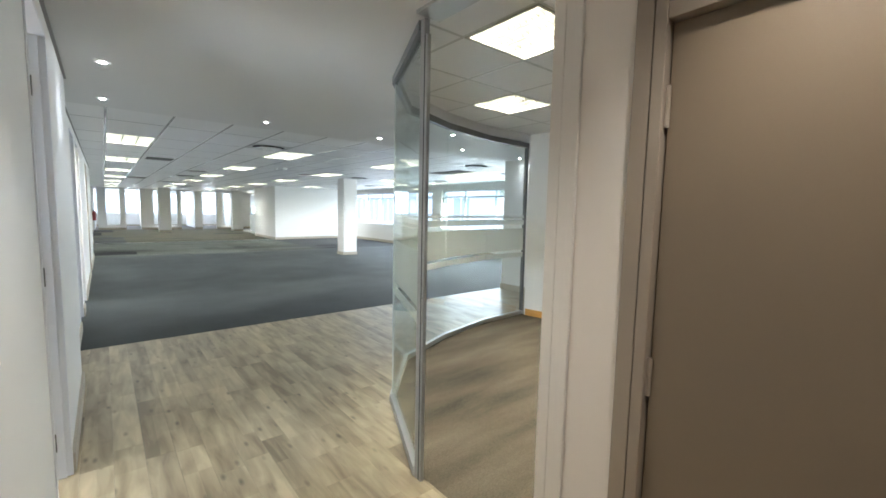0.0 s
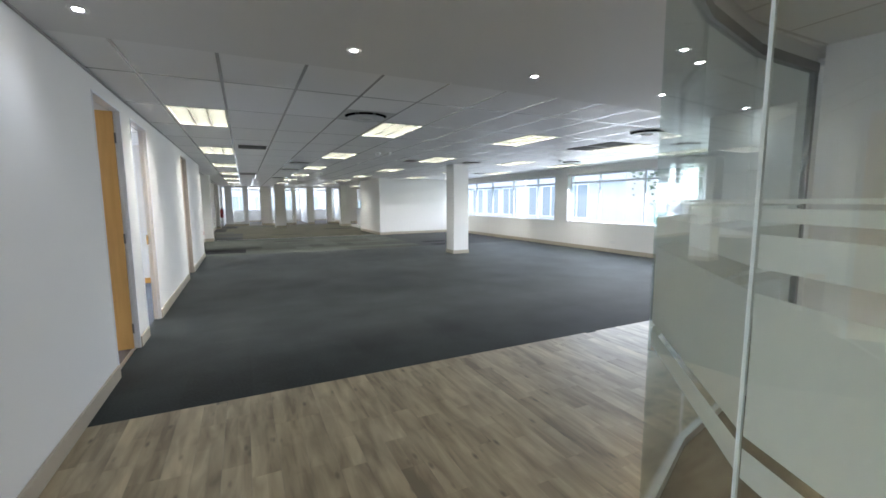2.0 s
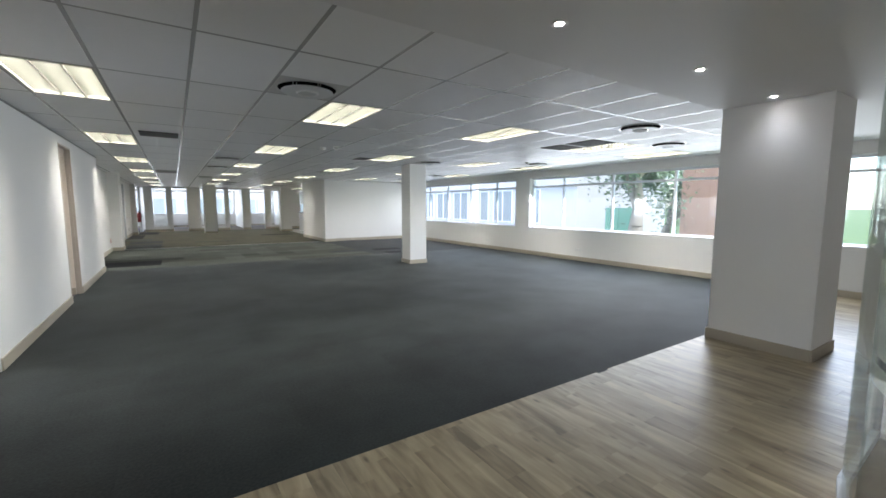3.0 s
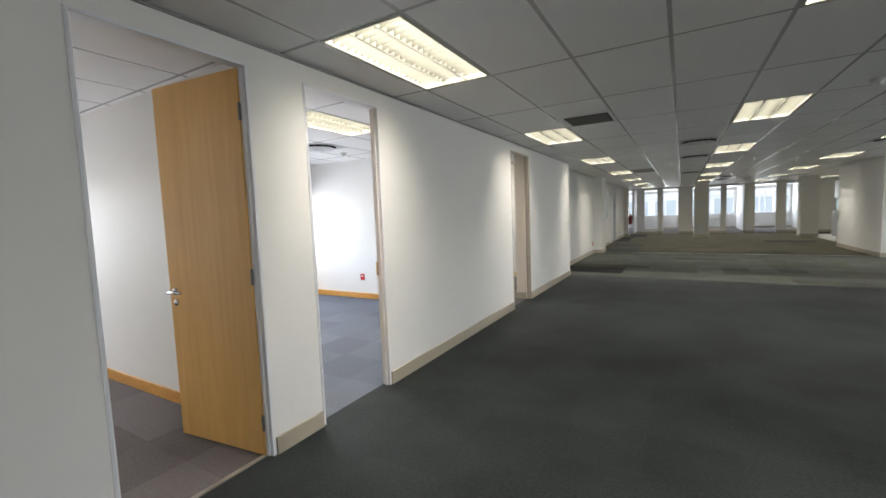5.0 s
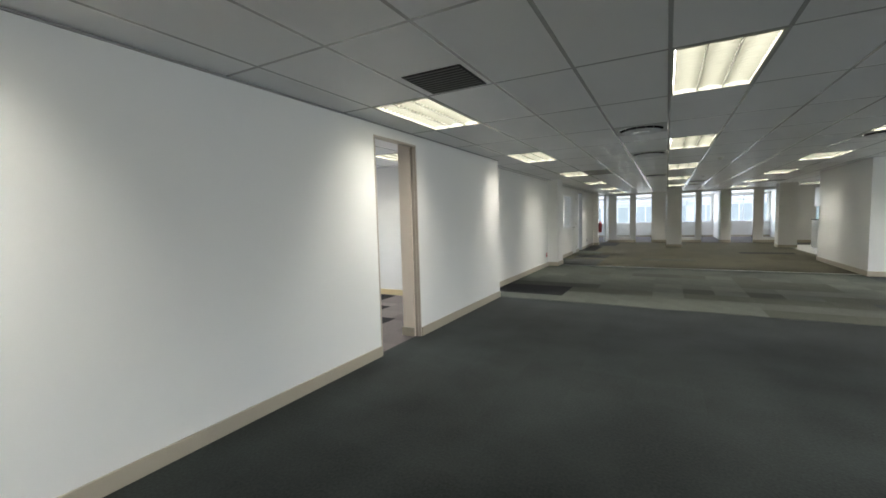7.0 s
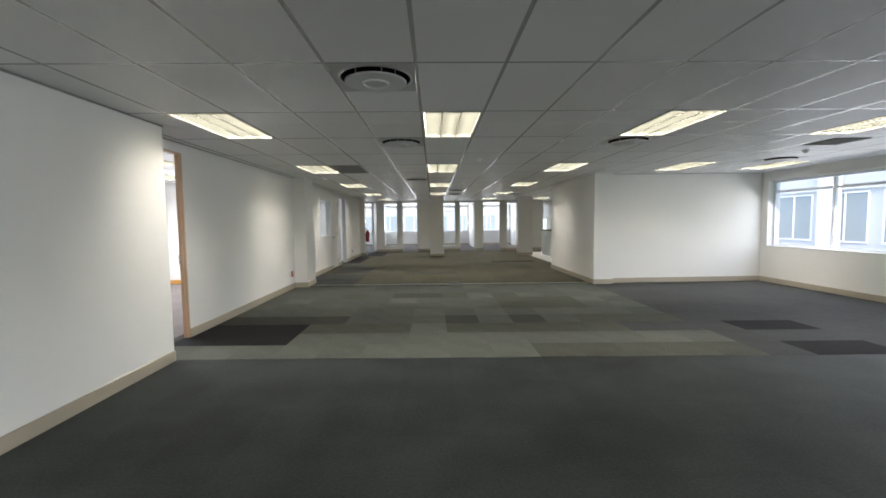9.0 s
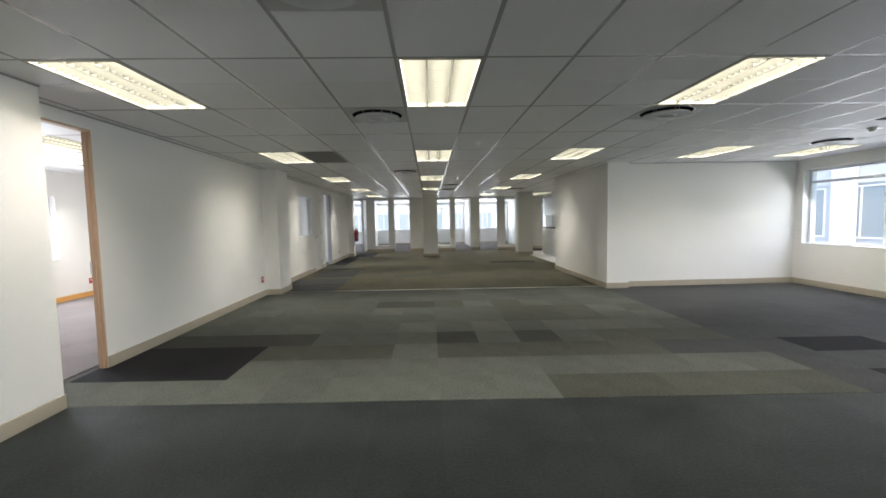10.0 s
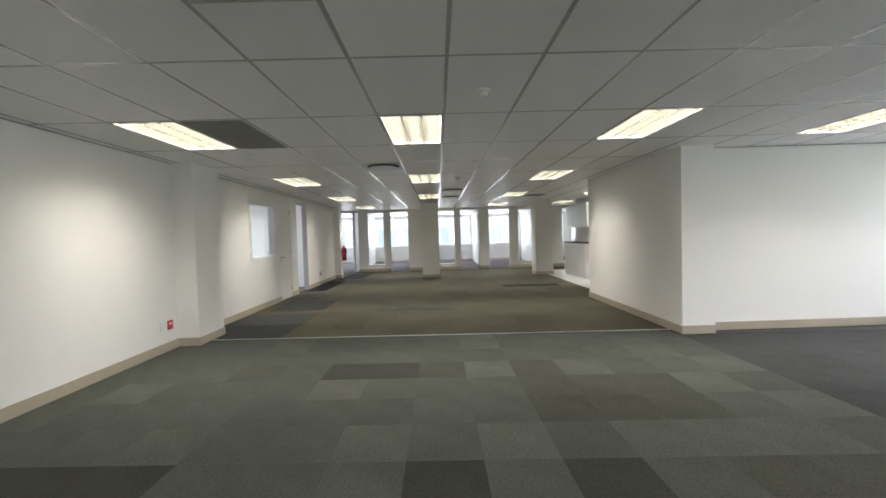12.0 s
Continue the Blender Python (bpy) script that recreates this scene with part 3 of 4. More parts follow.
setting("threshold_strip", box(B(), XW - 0.07, XW - 0.035, D1[0], D1[1], -0.01, 0.006), M_ALU, "aluminium threshold strip in a doorway", "strip")


def skirt(runs, material=M_SKIRT, label="taupe painted skirting board", h=0.115, t=0.018):
    """Skirting runs (x0, y0, x1, y1); the board stands on the left of each run."""
    for x0, y0, x1, y1 in runs:
        bm = B()
        if x0 == x1:
            s = t if y1 > y0 else -t
            box(bm, min(x0, x0 + s), max(x0, x0 + s), min(y0, y1), max(y0, y1), 0, h, 0.004)
        else:
            s = t if x1 < x0 else -t
            box(bm, min(x0, x1), max(x0, x1), min(y0, y0 + s), max(y0, y0 + s), 0, h, 0.004)
        tagged(part("baseboard", bm, material), label, "baseboard", kind="structure")


F = 0.014
skirt([(XN, D0[1] + F, XN, 4.48), (XN, -3.0, XN, D0[0] - F), (XW, 4.48, XW, D1[0] - F), (XW, D1[1] + F, XW, D2[0] - F), (XW, D2[1] + F, XW, D3[0] - F),
       (XW, D3[1] + F, XW, 15.30), (XR, D4[1] + F, XR, 20.42), (-0.13, 20.42, -0.13, 21.08), (XF, 21.08, XF, D5[0] - F), (XF, D5[1] + F, XF, D6[0] - F), (XF, D6[1] + F, XF, 29.45),
       (-0.26, 29.45, -0.26, 29.80), (XE, 20.34, XE, -3.0), (6.55, 23.6, 6.55, 20.18), (6.42, 5.52, 6.42, 4.60)])
skirt([(XR, 20.42, -0.112, 20.42), (XF, 29.45, -0.242, 29.45), (7.00, 20.34, XE, 20.34), (6.532, 20.18, 7.00, 20.18), (6.402, 4.60, 7.07, 4.60)])
skirt([(7.07, 5.52, 6.402, 5.52)])
skirt([(a, YP, b, YP) for a, b in ((-0.05, 1.29), (2.02, 4.21), (4.98, 5.40), (6.25, XE))], h=0.12)
skirt([(1.62, -3.0, 1.62, -0.6)], h=0.1)
skirt([(XO, 5.0, XO, 7.44), (XO, 7.54, XO, 11.48), (XO, 11.58, XO, 14.75), (XO, 14.85, XO, 21.3), (XO, 21.4, XO, 27.2)], M_SKORANGE, "varnished beech skirting board", 0.10)
skirt([(XO, 7.44, -0.11, 7.44), (XO, 11.48, -0.11, 11.48), (XO, 21.3, XF - 0.12, 21.3)], M_SKORANGE, "varnished beech skirting board", 0.10)
tagged(part("baseboard", slanted(box(B(), 5.082, 5.10, -3.0, 3.82, 0, 0.10, 0.004)), M_SKORANGE), "varnished beech skirting board", "baseboard", kind="structure")
skirt([(-0.298, 12.42, -0.11, 12.42)], h=0.11)
skirt([(XO, 37.3, XE, 37.3)], h=0.10)
skirt([(XO, 14.75, -0.11, 14.75)], M_SKSUN, "beech skirting board, paled for the sunlight on it", 0.11)


# ---- windows ----
def window(name, axis, face, depth, a, b, lo, hi, mullions, transom, label, bar=0.05, material=None):
    """A framed window in a wall: outer frame, mullions, transom and panes. axis: the way it runs; face: the room side of the wall; depth: towards outside."""
    material = material or M_FRAMEW
    w = thing(name, label, "window", (0, 0, 0), kind="structure")
    s = 1 if depth > 0 else -1
    f0, f1 = sorted((face + depth * 0.45, face + depth * 0.45 + s * 0.06))

    def slab(nm, u0, u1, z0, z1, g0, g1, mt, lb="", bv=0.004):
        bm = B()
        if axis == "y":
            box(bm, g0, g1, u0, u1, z0, z1, bv)
        else:
            box(bm, u0, u1, g0, g1, z0, z1, bv)
        return part(nm, bm, mt, w, lb)
    slab("frame_bottom", a, b, lo, lo + bar, f0, f1, material)
    slab("frame_top", a, b, hi - bar, hi, f0, f1, material)
    us = [a] + list(mullions) + [b]
    slab("frame_side", a, a + bar, lo + bar, hi - bar, f0, f1, material)
    slab("frame_side", b - bar, b, lo + bar, hi - bar, f0, f1, material)
    for u in mullions:
        slab("mullion", u - bar / 2, u + bar / 2, lo + bar, hi - bar, f0, f1, material)
    gm = (f0 + f1) / 2
    for k, (u0, u1) in enumerate(zip(us, us[1:])):
        l0 = u0 + (bar if k == 0 else bar / 2)
        l1 = u1 - (bar if k == len(us) - 2 else bar / 2)
        if transom:
            slab("transom", l0, l1, transom - bar / 2, transom + bar / 2, f0 + 0.004, f1 - 0.004, material)
            spans = ((lo + bar, transom - bar / 2), (transom + bar / 2, hi - bar))
        else:
            spans = ((lo + bar, hi - bar),)
        for z0, z1 in spans:
            p = slab("pane", l0, l1, z0, z1, gm - 0.003, gm + 0.003, M_GLASS, bv=0)
            p.visible_shadow = False
    g = sorted((face - s * 0.012, face + depth * 0.45))
    slab("window_sill", a + 0.002, b - 0.002, lo + 0.001, lo + 0.018, g[0], g[1], M_WHITE, "white painted sill")
    return w


window("window_1", "y", XE, 0.28, 13.22, 20.16, 0.83, 2.34, (14.30, 15.82, 17.35, 18.73), 2.08, "long white-framed ribbon window onto the courtyard")
window("window_2", "y", XE, 0.28, 4.75, 12.60, 0.83, 2.34, (6.65, 8.24, 9.80, 11.38), 2.08, "long white-framed ribbon window onto the garden")
for k, (a, b, m) in enumerate(((6.15, 7.36, (6.86,)), (8.32, 11.36, (8.46, 9.92)), (12.0, 14.3, (13.1,)), (17.2, 20.2, (18.7,)), (22.0, 26.8, (23.6, 25.2)), (30.2, 36.4, (32.2, 34.3)))):
    window("window_%d" % (k + 3), "y", XO, -0.25, a, b, 0.83 if k < 5 else 0.85, 2.06 if k < 5 else 2.35, m, None, "white-framed office window, bright with daylight", 0.04)
# unseen window of the first office, added to let light onto its open door
window("window_19", "y", XO, -0.25, 0.9, 3.9, 0.83, 2.06, (2.4,), None, "white-framed office window, bright with daylight", 0.04)
for k, (a, b, m) in enumerate(((-3.6, -0.6, (-2.1,)), (-0.3, 2.15, (0.95,)), (2.5, 5.05, (3.75,)), (5.4, 7.75, (6.6,)), (8.2, 10.2, (9.2,)))):
    window("window_%d" % (k + 9), "x", 37.3, 0.25, a, b, 0.88, 2.42, m, 2.16, "white-framed window of an end office")


def lite(a, b, lo, hi, axis, face, thick, name, label, bar=0.03, material=None):
    w = thing(name, label, "window", kind="structure")
    mt = material or M_WHITE
    g0, g1 = face - 0.012, face + thick + 0.012

    def slab(nm, u0, u1, z0, z1, h0, h1, m2, bv=0.003):
        bm = B()
        box(bm, *((h0, h1, u0, u1) if axis == "y" else (u0, u1, h0, h1)), z0, z1, bv)
        return part(nm, bm, m2, w)
    slab("frame_side", a, a + bar, lo, hi, g0, g1, mt), slab("frame_side", b - bar, b, lo, hi, g0, g1, mt)
    slab("frame_top", a + bar, b - bar, hi - bar, hi, g0, g1, mt), slab("frame_bottom", a + bar, b - bar, lo, lo + bar, g0, g1, mt)
    c = face + thick / 2
    p = slab("pane", a + bar, b - bar, lo + bar, hi - bar, c - 0.003, c + 0.003, M_GLASS, 0)
    p.visible_shadow = False
    return w


lite(22.84, 24.16, 1.03, 2.25, "y", XF - 0.12, 0.12, "window_14", "white-framed internal window in the partition", 0.07)
for k, (a, b, lo, hi) in enumerate(((0.33, 1.03, 0.26, 2.47), (2.66, 3.98, 0.22, 2.47), (6.61, 7.37, 0.22, 2.45), (8.46, 9.80, 0.20, 2.45))):
    lite(a, b, lo, hi, "x", YP, 0.12, "window_%d" % (k + 15), "tall white-framed glazed sidelight of the partition")


# ---- doors ----
def hinge(parent, x, y, z):
    bm = B()
    rod(bm, (x, y, z - 0.05), (x, y, z + 0.05), 0.008)
    box(bm, x - 0.03, x, y - 0.004, y + 0.002, z - 0.045, z + 0.045)
    return part("hinge", bm, M_ALUDARK, parent, "dark steel butt hinge")


def doorway(name, x0, x1, span, head, material, label, leaf=None, flush=False):
    """A door frame lining an opening in a wall along y, with a leaf hung on it where there is one: (hinge side, degrees open, material)."""
    d = thing(name, label, "door", ((x0 + x1) / 2, (span[0] + span[1]) / 2, 0), kind="structure")
    w, t = (span[1] - span[0]) / 2, (x1 - x0) / 2
    for s in (-1, 1):
        bm = B()
        a, b = sorted((s * w, s * (w - 0.012)))
        box(bm, -t - 0.006, t + 0.006, a, b, 0, head, 0.002)
        a, b = sorted((s * (w - 0.012), s * (w - 0.024)))
        box(bm, -t + 0.022, t - 0.022, a, b, 0, head - 0.012, 0.002)
        for f in (-t - 0.006, t):
            a, b = sorted((s * w, s * (w + 0.007)))
            box(bm, f, f + 0.006, a, b, 0, head + 0.007, 0.002)
        part("jamb", bm, material, d)
    bm = B()
    box(bm, -t - 0.006, t + 0.006, -w + 0.012, w - 0.012, head - 0.012, head, 0.002)
    for f in (-t - 0.006, t):
        box(bm, f, f + 0.006, -w, w, head, head + 0.007, 0.002)
    part("door_head", bm, material, d)
    part("strike_plate", box(B(), -0.05, -0.03, w - 0.0145, w - 0.0115, 0.98, 1.10) if not leaf or leaf[0] < 0 else box(B(), -0.05, -0.03, -w + 0.0115, -w + 0.0145, 0.98, 1.10), M_CHROME, d, "steel strike plate")
    if leaf:
        side, degrees, mt = leaf
        hx, hy = t - 0.021 if flush else -t + 0.02, side * (w - 0.016)
        wide = 2 * w - 0.034
        lf = part("leaf", box(B(), -0.020, 0.020, -wide, 0, 0.008, head - 0.016, 0.002), mt, d, "varnished beech veneer leaf" if mt is M_ORANGE else "pale painted leaf")
        lf.matrix_local = pose(hx, hy, 0, 0, 0, -degrees if side > 0 else 180 + degrees)
        for z in (0.22, 1.15, head - 0.27):
            hinge(lf, 0.02, 0.006, z)
        for s in (-1, 1):
            bm = B()
            turned(bm, [(0.025, 0), (0.025, 0.008), (0.022, 0.010)], steps=20)
            rod(bm, (0, 0, 0.005), (0, 0, 0.05), 0.009)
            rod(bm, (0, -0.008, 0.048), (0, 0.115, 0.048), 0.010)
            h = part("handle", bm, M_CHROME, lf, "chrome lever handle", True)
            h.matrix_local = pose(s * 0.020, -wide + 0.06, 1.03, 0, s * 90, 0)
            bm = turned(B(), [(0.022, 0), (0.022, 0.006), (0.019, 0.008)], steps=20)
            e = part("escutcheon", bm, M_CHROME, lf, "chrome key escutcheon", True)
            e.matrix_local = pose(s * 0.020, -wide + 0.06, 0.955, 0, s * 90, 0)
    return d


doorway("door_1", XN - 0.085, XN, D0, HEAD, M_FRAMEW, "white metal door frame with an open beech door", (1, 96, M_ORANGE))
doorway("door_2", XW - WT, XW, D1, HEAD, M_FRAMEW, "white metal door frame with an open beech door", (1, 84, M_ORANGE))
doorway("door_3", XW - WT, XW, D2, HEAD, M_FRAMEW, "white metal door frame with a wide open beech door", (-1, 80, M_ORANGE))
doorway("door_4", XW - WT, XW, D3, HEAD, M_FRAMET, "taupe metal door frame without a leaf")
doorway("door_5", XR - WT, XR, D4, HEAD, M_TIMBER, "pale timber door frame without a leaf")
doorway("door_6", XF - 0.12, XF, D5, HEAD, M_FRAMEW, "white framed closed pale door", (1, 0, M_WALL), True)
doorway("door_7", XF - 0.12, XF, D6, HEAD, M_FRAMEG, "grey framed open doorway to a bright room")


# daylight in the office windows
# an area lamp in place of the sky, its brightness set window by window
def daylight(x, y, z, w, h, turn, gain=1.0, tip=0):
    sky_light = bpy.data.lights.new("window_daylight", "AREA")
    sky_light.shape, sky_light.size, sky_light.size_y = "RECTANGLE", w, h
    sky_light.energy, sky_light.color = DAY * w * h * gain, (0.91, 0.955, 1.0)
    new("window_daylight", sky_light).matrix_world = pose(x, y, z, 90 - tip, 0, turn)


# the first row is the added, unseen window of the first office
for a, b, c in ((0.9, 3.9, 2.2), (6.15, 7.36, 1.25), (8.32, 11.36, 1.05), (12.0, 14.3, 0.25), (17.2, 20.2, 2.3), (25.2, 26.8, 1.3)):
    daylight(XO - 0.20, (a + b) / 2, 1.445, b - a, 1.23, -90, c, 34)
for a, b in ((-3.6, -0.6), (-0.3, 2.15), (2.5, 5.05), (5.4, 7.75), (8.2, 10.2)):
    daylight((a + b) / 2, 37.5, 1.65, b - a, 1.54, 180)
for a, b, c in ((4.75, 12.60, 1.0), (13.22, 20.16, 0.36)):
    daylight(XE + 0.23, (a + b) / 2, 1.58, b - a, 1.45, 90, c, 36)


# edge trim where the walls meet the ceiling; its grey draws the shadow line
for x, a, b in ((XN, -3.0, 4.48), (XW, 4.48, 15.30), (XR, 15.30, 20.42), (XF, 21.08, 29.45)):
    tagged(part("trim", box(B(), x - 0.001, x + 0.016, a, b, H - (0.016 if a < 5 else 0.010), H - 0.0045), M_SHADOWLINE), "thin grey edge trim, toned as the shadow line under the ceiling", "trim", kind="structure")
for a, b, y in ((7.0, XE, 20.34),):
    tagged(part("trim", box(B(), a, b, y - 0.016, y + 0.001, H - 0.012, H - 0.0045), M_SHADOWLINE), "thin grey edge trim, toned as the shadow line under the ceiling", "trim", kind="structure")

# ---- glazed meeting room ----


def along(bm, a, b, off0, off1, z0, z1):
    """A bar from a to b in plan, between two offsets to its right."""
    d = (b - a).normalized()
    n = Vector((d.y, -d.x))
    lo = [bm.verts.new((*(p + n * o), z0)) for p, o in ((a, off0), (b, off0), (b, off1), (a, off1))]
    hi = [bm.verts.new((v.co.x, v.co.y, z1)) for v in lo]
    bm.faces.new(lo[::-1]), bm.faces.new(hi)
    for k in range(4):
        bm.faces.new((lo[k], lo[(k + 1) % 4], hi[(k + 1) % 4], hi[k]))
    return bm


glazed = thing("wall_meeting_glass", "curved frameless glass wall with frosted bands in aluminium rails", "glass wall", kind="structure")
for k, (a, b) in enumerate(zip(V, V[1:])):
    part("bottom_rail", along(B(), a, b, -0.022, 0.022, 0.0, 0.055), M_ALU, glazed, "aluminium floor channel")
    part("top_rail", along(B(), a, b, -0.025, 0.025, 2.495, 2.565), M_ALUDARK, glazed, "dark aluminium head channel")
    part("upstand", along(B(), a, b, -0.045, 0.012, 2.566, HM + 0.03), M_PLASTER, glazed, "plastered upstand over the glass")
    d = (b - a).normalized() * 0.002
    p = part("glass_panel", along(B(), a + d, b - d, -0.005, 0.005, 0.055, 2.495), M_GLASSG, glazed, "greenish clear glass panel")
    p.visible_shadow = False
    bands = ((1.500, 1.509), (1.462, 1.490), (1.364, 1.436), (0.985, 1.310), (0.885, 0.955))
    for z0, z1 in bands:
        part("frosted_band", along(B(), a + d * 2, b - d * 2, 0.006, 0.0075, z0, z1), M_FROST, glazed, "frosted film on the glass")
part("glass_edge", box(B(), V[1].x - 0.004, V[1].x + 0.004, V[1].y - 0.004, V[1].y + 0.004, 0.055, 2.495), M_EDGE, glazed, "pale polished edge of the glass")
end = V[-1]
part("end_post", box(B(), end.x - 0.045, end.x - 0.001, end.y - 0.022, end.y + 0.022, 0.055, 2.495, 0.003), M_ALUDARK, glazed, "dark aluminium end post")
post = V[0]
part("door_post", box(B(), post.x - 0.018, post.x + 0.018, post.y - 0.034, post.y - 0.002, 0, H - 0.004, 0.003), M_ALUMID, glazed, "grey aluminium door post")
part("door_seal", box(B(), post.x - 0.016, post.x + 0.016, post.y - 0.044, post.y - 0.034, 0, 2.46), M_BLACK, glazed, "black rubber door seal")
part("door_stop", box(B(), post.x - 0.018, post.x + 0.004, post.y - 0.064, post.y - 0.044, 0, 2.46, 0.002), M_ALUMID, glazed, "grey aluminium stop")
part("strike_plate", box(B(), post.x - 0.020, post.x - 0.016, post.y - 0.058, post.y - 0.048, 0.93, 1.06), M_CHROME, glazed, "steel strike plate")

md = thing("door_8", "aluminium-lined open doorway of the meeting room", "door", kind="structure")
part("jamb", box(B(), 1.485, 1.635, 0.802, 0.85, 0, 2.565, 0.003), M_FRAMEB, md)
part("architrave", box(B(), 1.485, 1.4995, 0.735, 0.8015, 0, H - 0.006, 0.003), M_FRAMEB, md)
part("door_head", box(B(), 1.485, 1.635, 0.85, post.y - 0.064, 2.53, 2.565, 0.003), M_ALU, md)

sd = thing("door_9", "taupe painted service door with a louvre above", "door", kind="structure")
part("jamb", box(B(), 1.482, 1.60, 0.462, 0.498, 0, 2.418, 0.003), M_TAUPE2, sd)
part("jamb", box(B(), 1.482, 1.60, -0.368, -0.33, 0, 2.418, 0.003), M_TAUPE2, sd)
part("architrave", box(B(), 1.486, 1.4995, 0.501, 0.555, 0, 2.46, 0.003), M_TAUPE2, sd)
part("rail", box(B(), 1.485, 1.60, -0.33, 0.462, 2.10, 2.145, 0.003), M_TAUPE2, sd)
part("door_head", box(B(), 1.485, 1.60, -0.33, 0.462, 2.385, 2.418, 0.003), M_TAUPE2, sd)
leaf = part("leaf", box(B(), 1.515, 1.555, -0.326, 0.458, 0.008, 2.095, 0.003), M_TAUPE, sd, "taupe painted flush leaf")
for z in (0.25, 1.05, 1.86):
    bm = B()
    rod(bm, (1.508, 0.459, z - 0.06), (1.508, 0.459, z + 0.06), 0.009)
    part("hinge", bm, M_TAUPE2, leaf, "painted steel hinge")
lv = part("louvre", box(B(), 1.58, 1.585, -0.33, 0.462, 2.146, 2.384), M_DARK, sd, "dark louvre above the door")
for k in range(9):
    z = 2.16 + k * 0.025
    bm = B()
    box(bm, 1.53, 1.565, -0.328, 0.46, z, z + 0.004)
    bmesh.ops.rotate(bm, verts=bm.verts, cent=(1.547, 0, z), matrix=Matrix.Rotation(radians(35), 3, "Y"))
    part("slat", bm, M_ALU, lv)


# ---- ceiling lights and fittings ----
def luminaire(w=0.556, l=1.146, cells=9, lanes=3, blade=0.06, tube=None):
    t = thing("ceiling_light", "recessed fluorescent ceiling light with a parabolic louvre, switched on", "ceiling light", (0, 0, -50), group="fluorescent ceiling lights")
    bm, x, y = B(), w / 2, l / 2
    for a, b, c, d in ((-x - .02, x + .02, -y - .02, -y), (-x - .02, x + .02, y, y + .02), (-x - .02, -x, -y, y), (x, x + .02, -y, y)):
        box(bm, a, b, c, d, -0.004, 0.105)
    part("frame", bm, M_LANE, t, "enamelled steel tray")
    part("diffuser", box(B(), -x, x, -y, y, 0.092, 0.096), tube or M_LAMP, t, "glowing reflector")
    bm = B()
    for k in range(1, lanes):
        u = -x + w * k / lanes
        vs = [bm.verts.new(p) for p in ((u - .003, -y, 0.002), (u + .003, -y, 0.002), (u + .022, -y, 0.086), (u - .022, -y, 0.086), (u - .003, y, 0.002), (u + .003, y, 0.002), (u + .022, y, 0.086), (u - .022, y, 0.086))]
        for f in ((0, 1, 2, 3), (7, 6, 5, 4), (0, 4, 5, 1), (1, 5, 6, 2), (3, 7, 4, 0)):
            bm.faces.new([vs[i] for i in f])
    part("lane_divider", bm, M_LANE, t, "aluminium lane divider")
    bm = B()
    for k in range(1, cells * 2):
        v = -y + l * k / (cells * 2)
        for n in range(lanes):
            # each blade is a wedge, narrow below, scalloped towards the lane's middle
            a, b = -x + w * n / lanes + 0.006, -x + w * (n + 1) / lanes - 0.006
            m = (a + b) / 2
            low = [(a, 0.004), (m, blade * 0.25), (b, 0.004)]
            lo = [[bm.verts.new((u, v + s * 0.0015, z)) for u, z in low] for s in (-1, 1)]
            hi = [[bm.verts.new((u, v + s * 0.009, blade)) for u in (a, m, b)] for s in (-1, 1)]
            for k2 in range(2):
                for s in (0, 1):
                    bm.faces.new((lo[s][k2], lo[s][k2 + 1], hi[s][k2 + 1], hi[s][k2]))
                bm.faces.new((lo[0][k2], lo[0][k2 + 1], lo[1][k2 + 1], lo[1][k2]))
                bm.faces.new((hi[0][k2], hi[0][k2 + 1], hi[1][k2 + 1], hi[1][k2]))
    part("louvre", bm, M_LOUVRE, t, "aluminium cross louvre blades")
    return t


lamp = luminaire()
for x, y in LAMPS[1:]:
    copy_thing(lamp, pose(x, y, H))
lamp.matrix_world = pose(*LAMPS[0], H)
square = luminaire(0.556, 0.556, 6, 4, 0.07, M_LAMPW)
tagged(square, "square recessed fluorescent light with a louvre, switched on")
for x, y in ROOMLAMPS:
    copy_thing(square, pose(x, y, HM))
for x, y in OFFLAMPS:
    copy_thing(lamp, pose(x, y, H))
# two unseen lights, added in the first office to brighten its open door
copy_thing(square, pose(-2.20, 2.60, H))
square.matrix_world = pose(-0.9825, 1.3825, H)
tile_ceiling("ceiling_entry_office", XO, XN - 0.14, -3.0, 4.0, -2.5044, 2.2956, PX, PX, [(-1.18, -0.78, 1.18, 1.58), (-2.4, -2.0, 2.4, 2.8)], "white lay-in tile ceiling of the first office")


def downlight():
    t = thing("downlight", "small round recessed downlight, switched on", "downlight", (0, 0, -50), group="downlights over the entrance")
    part("ring", turned(B(), [(0.024, 0.0), (0.032, -0.006), (0.046, -0.008), (0.050, -0.003), (0.050, 0.0)], steps=28), M_WHITE, t, "white trim ring", True)
    part("bulb", turned(B(), [(0.0, -0.004), (0.016, -0.005), (0.024, 0.0)], steps=24), M_SPOT, t, "glowing bulb", True)
    return t


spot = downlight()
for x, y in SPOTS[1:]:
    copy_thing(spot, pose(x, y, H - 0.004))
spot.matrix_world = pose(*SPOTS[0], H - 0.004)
beam = bpy.data.lights.new("downlight_beam", "SPOT")
beam.energy, beam.spot_size, beam.spot_blend, beam.shadow_soft_size, beam.color = BEAM, radians(120), 1.0, 0.03, (0.90, 0.95, 1.0)
dim = beam.copy()
dim.energy = BEAM * 0.4
faint = beam.copy()
faint.energy = BEAM * 0.26
# warmer, stronger beam for the three unseen corridor downlights
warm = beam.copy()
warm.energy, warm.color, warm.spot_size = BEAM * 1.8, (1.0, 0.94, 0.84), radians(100)
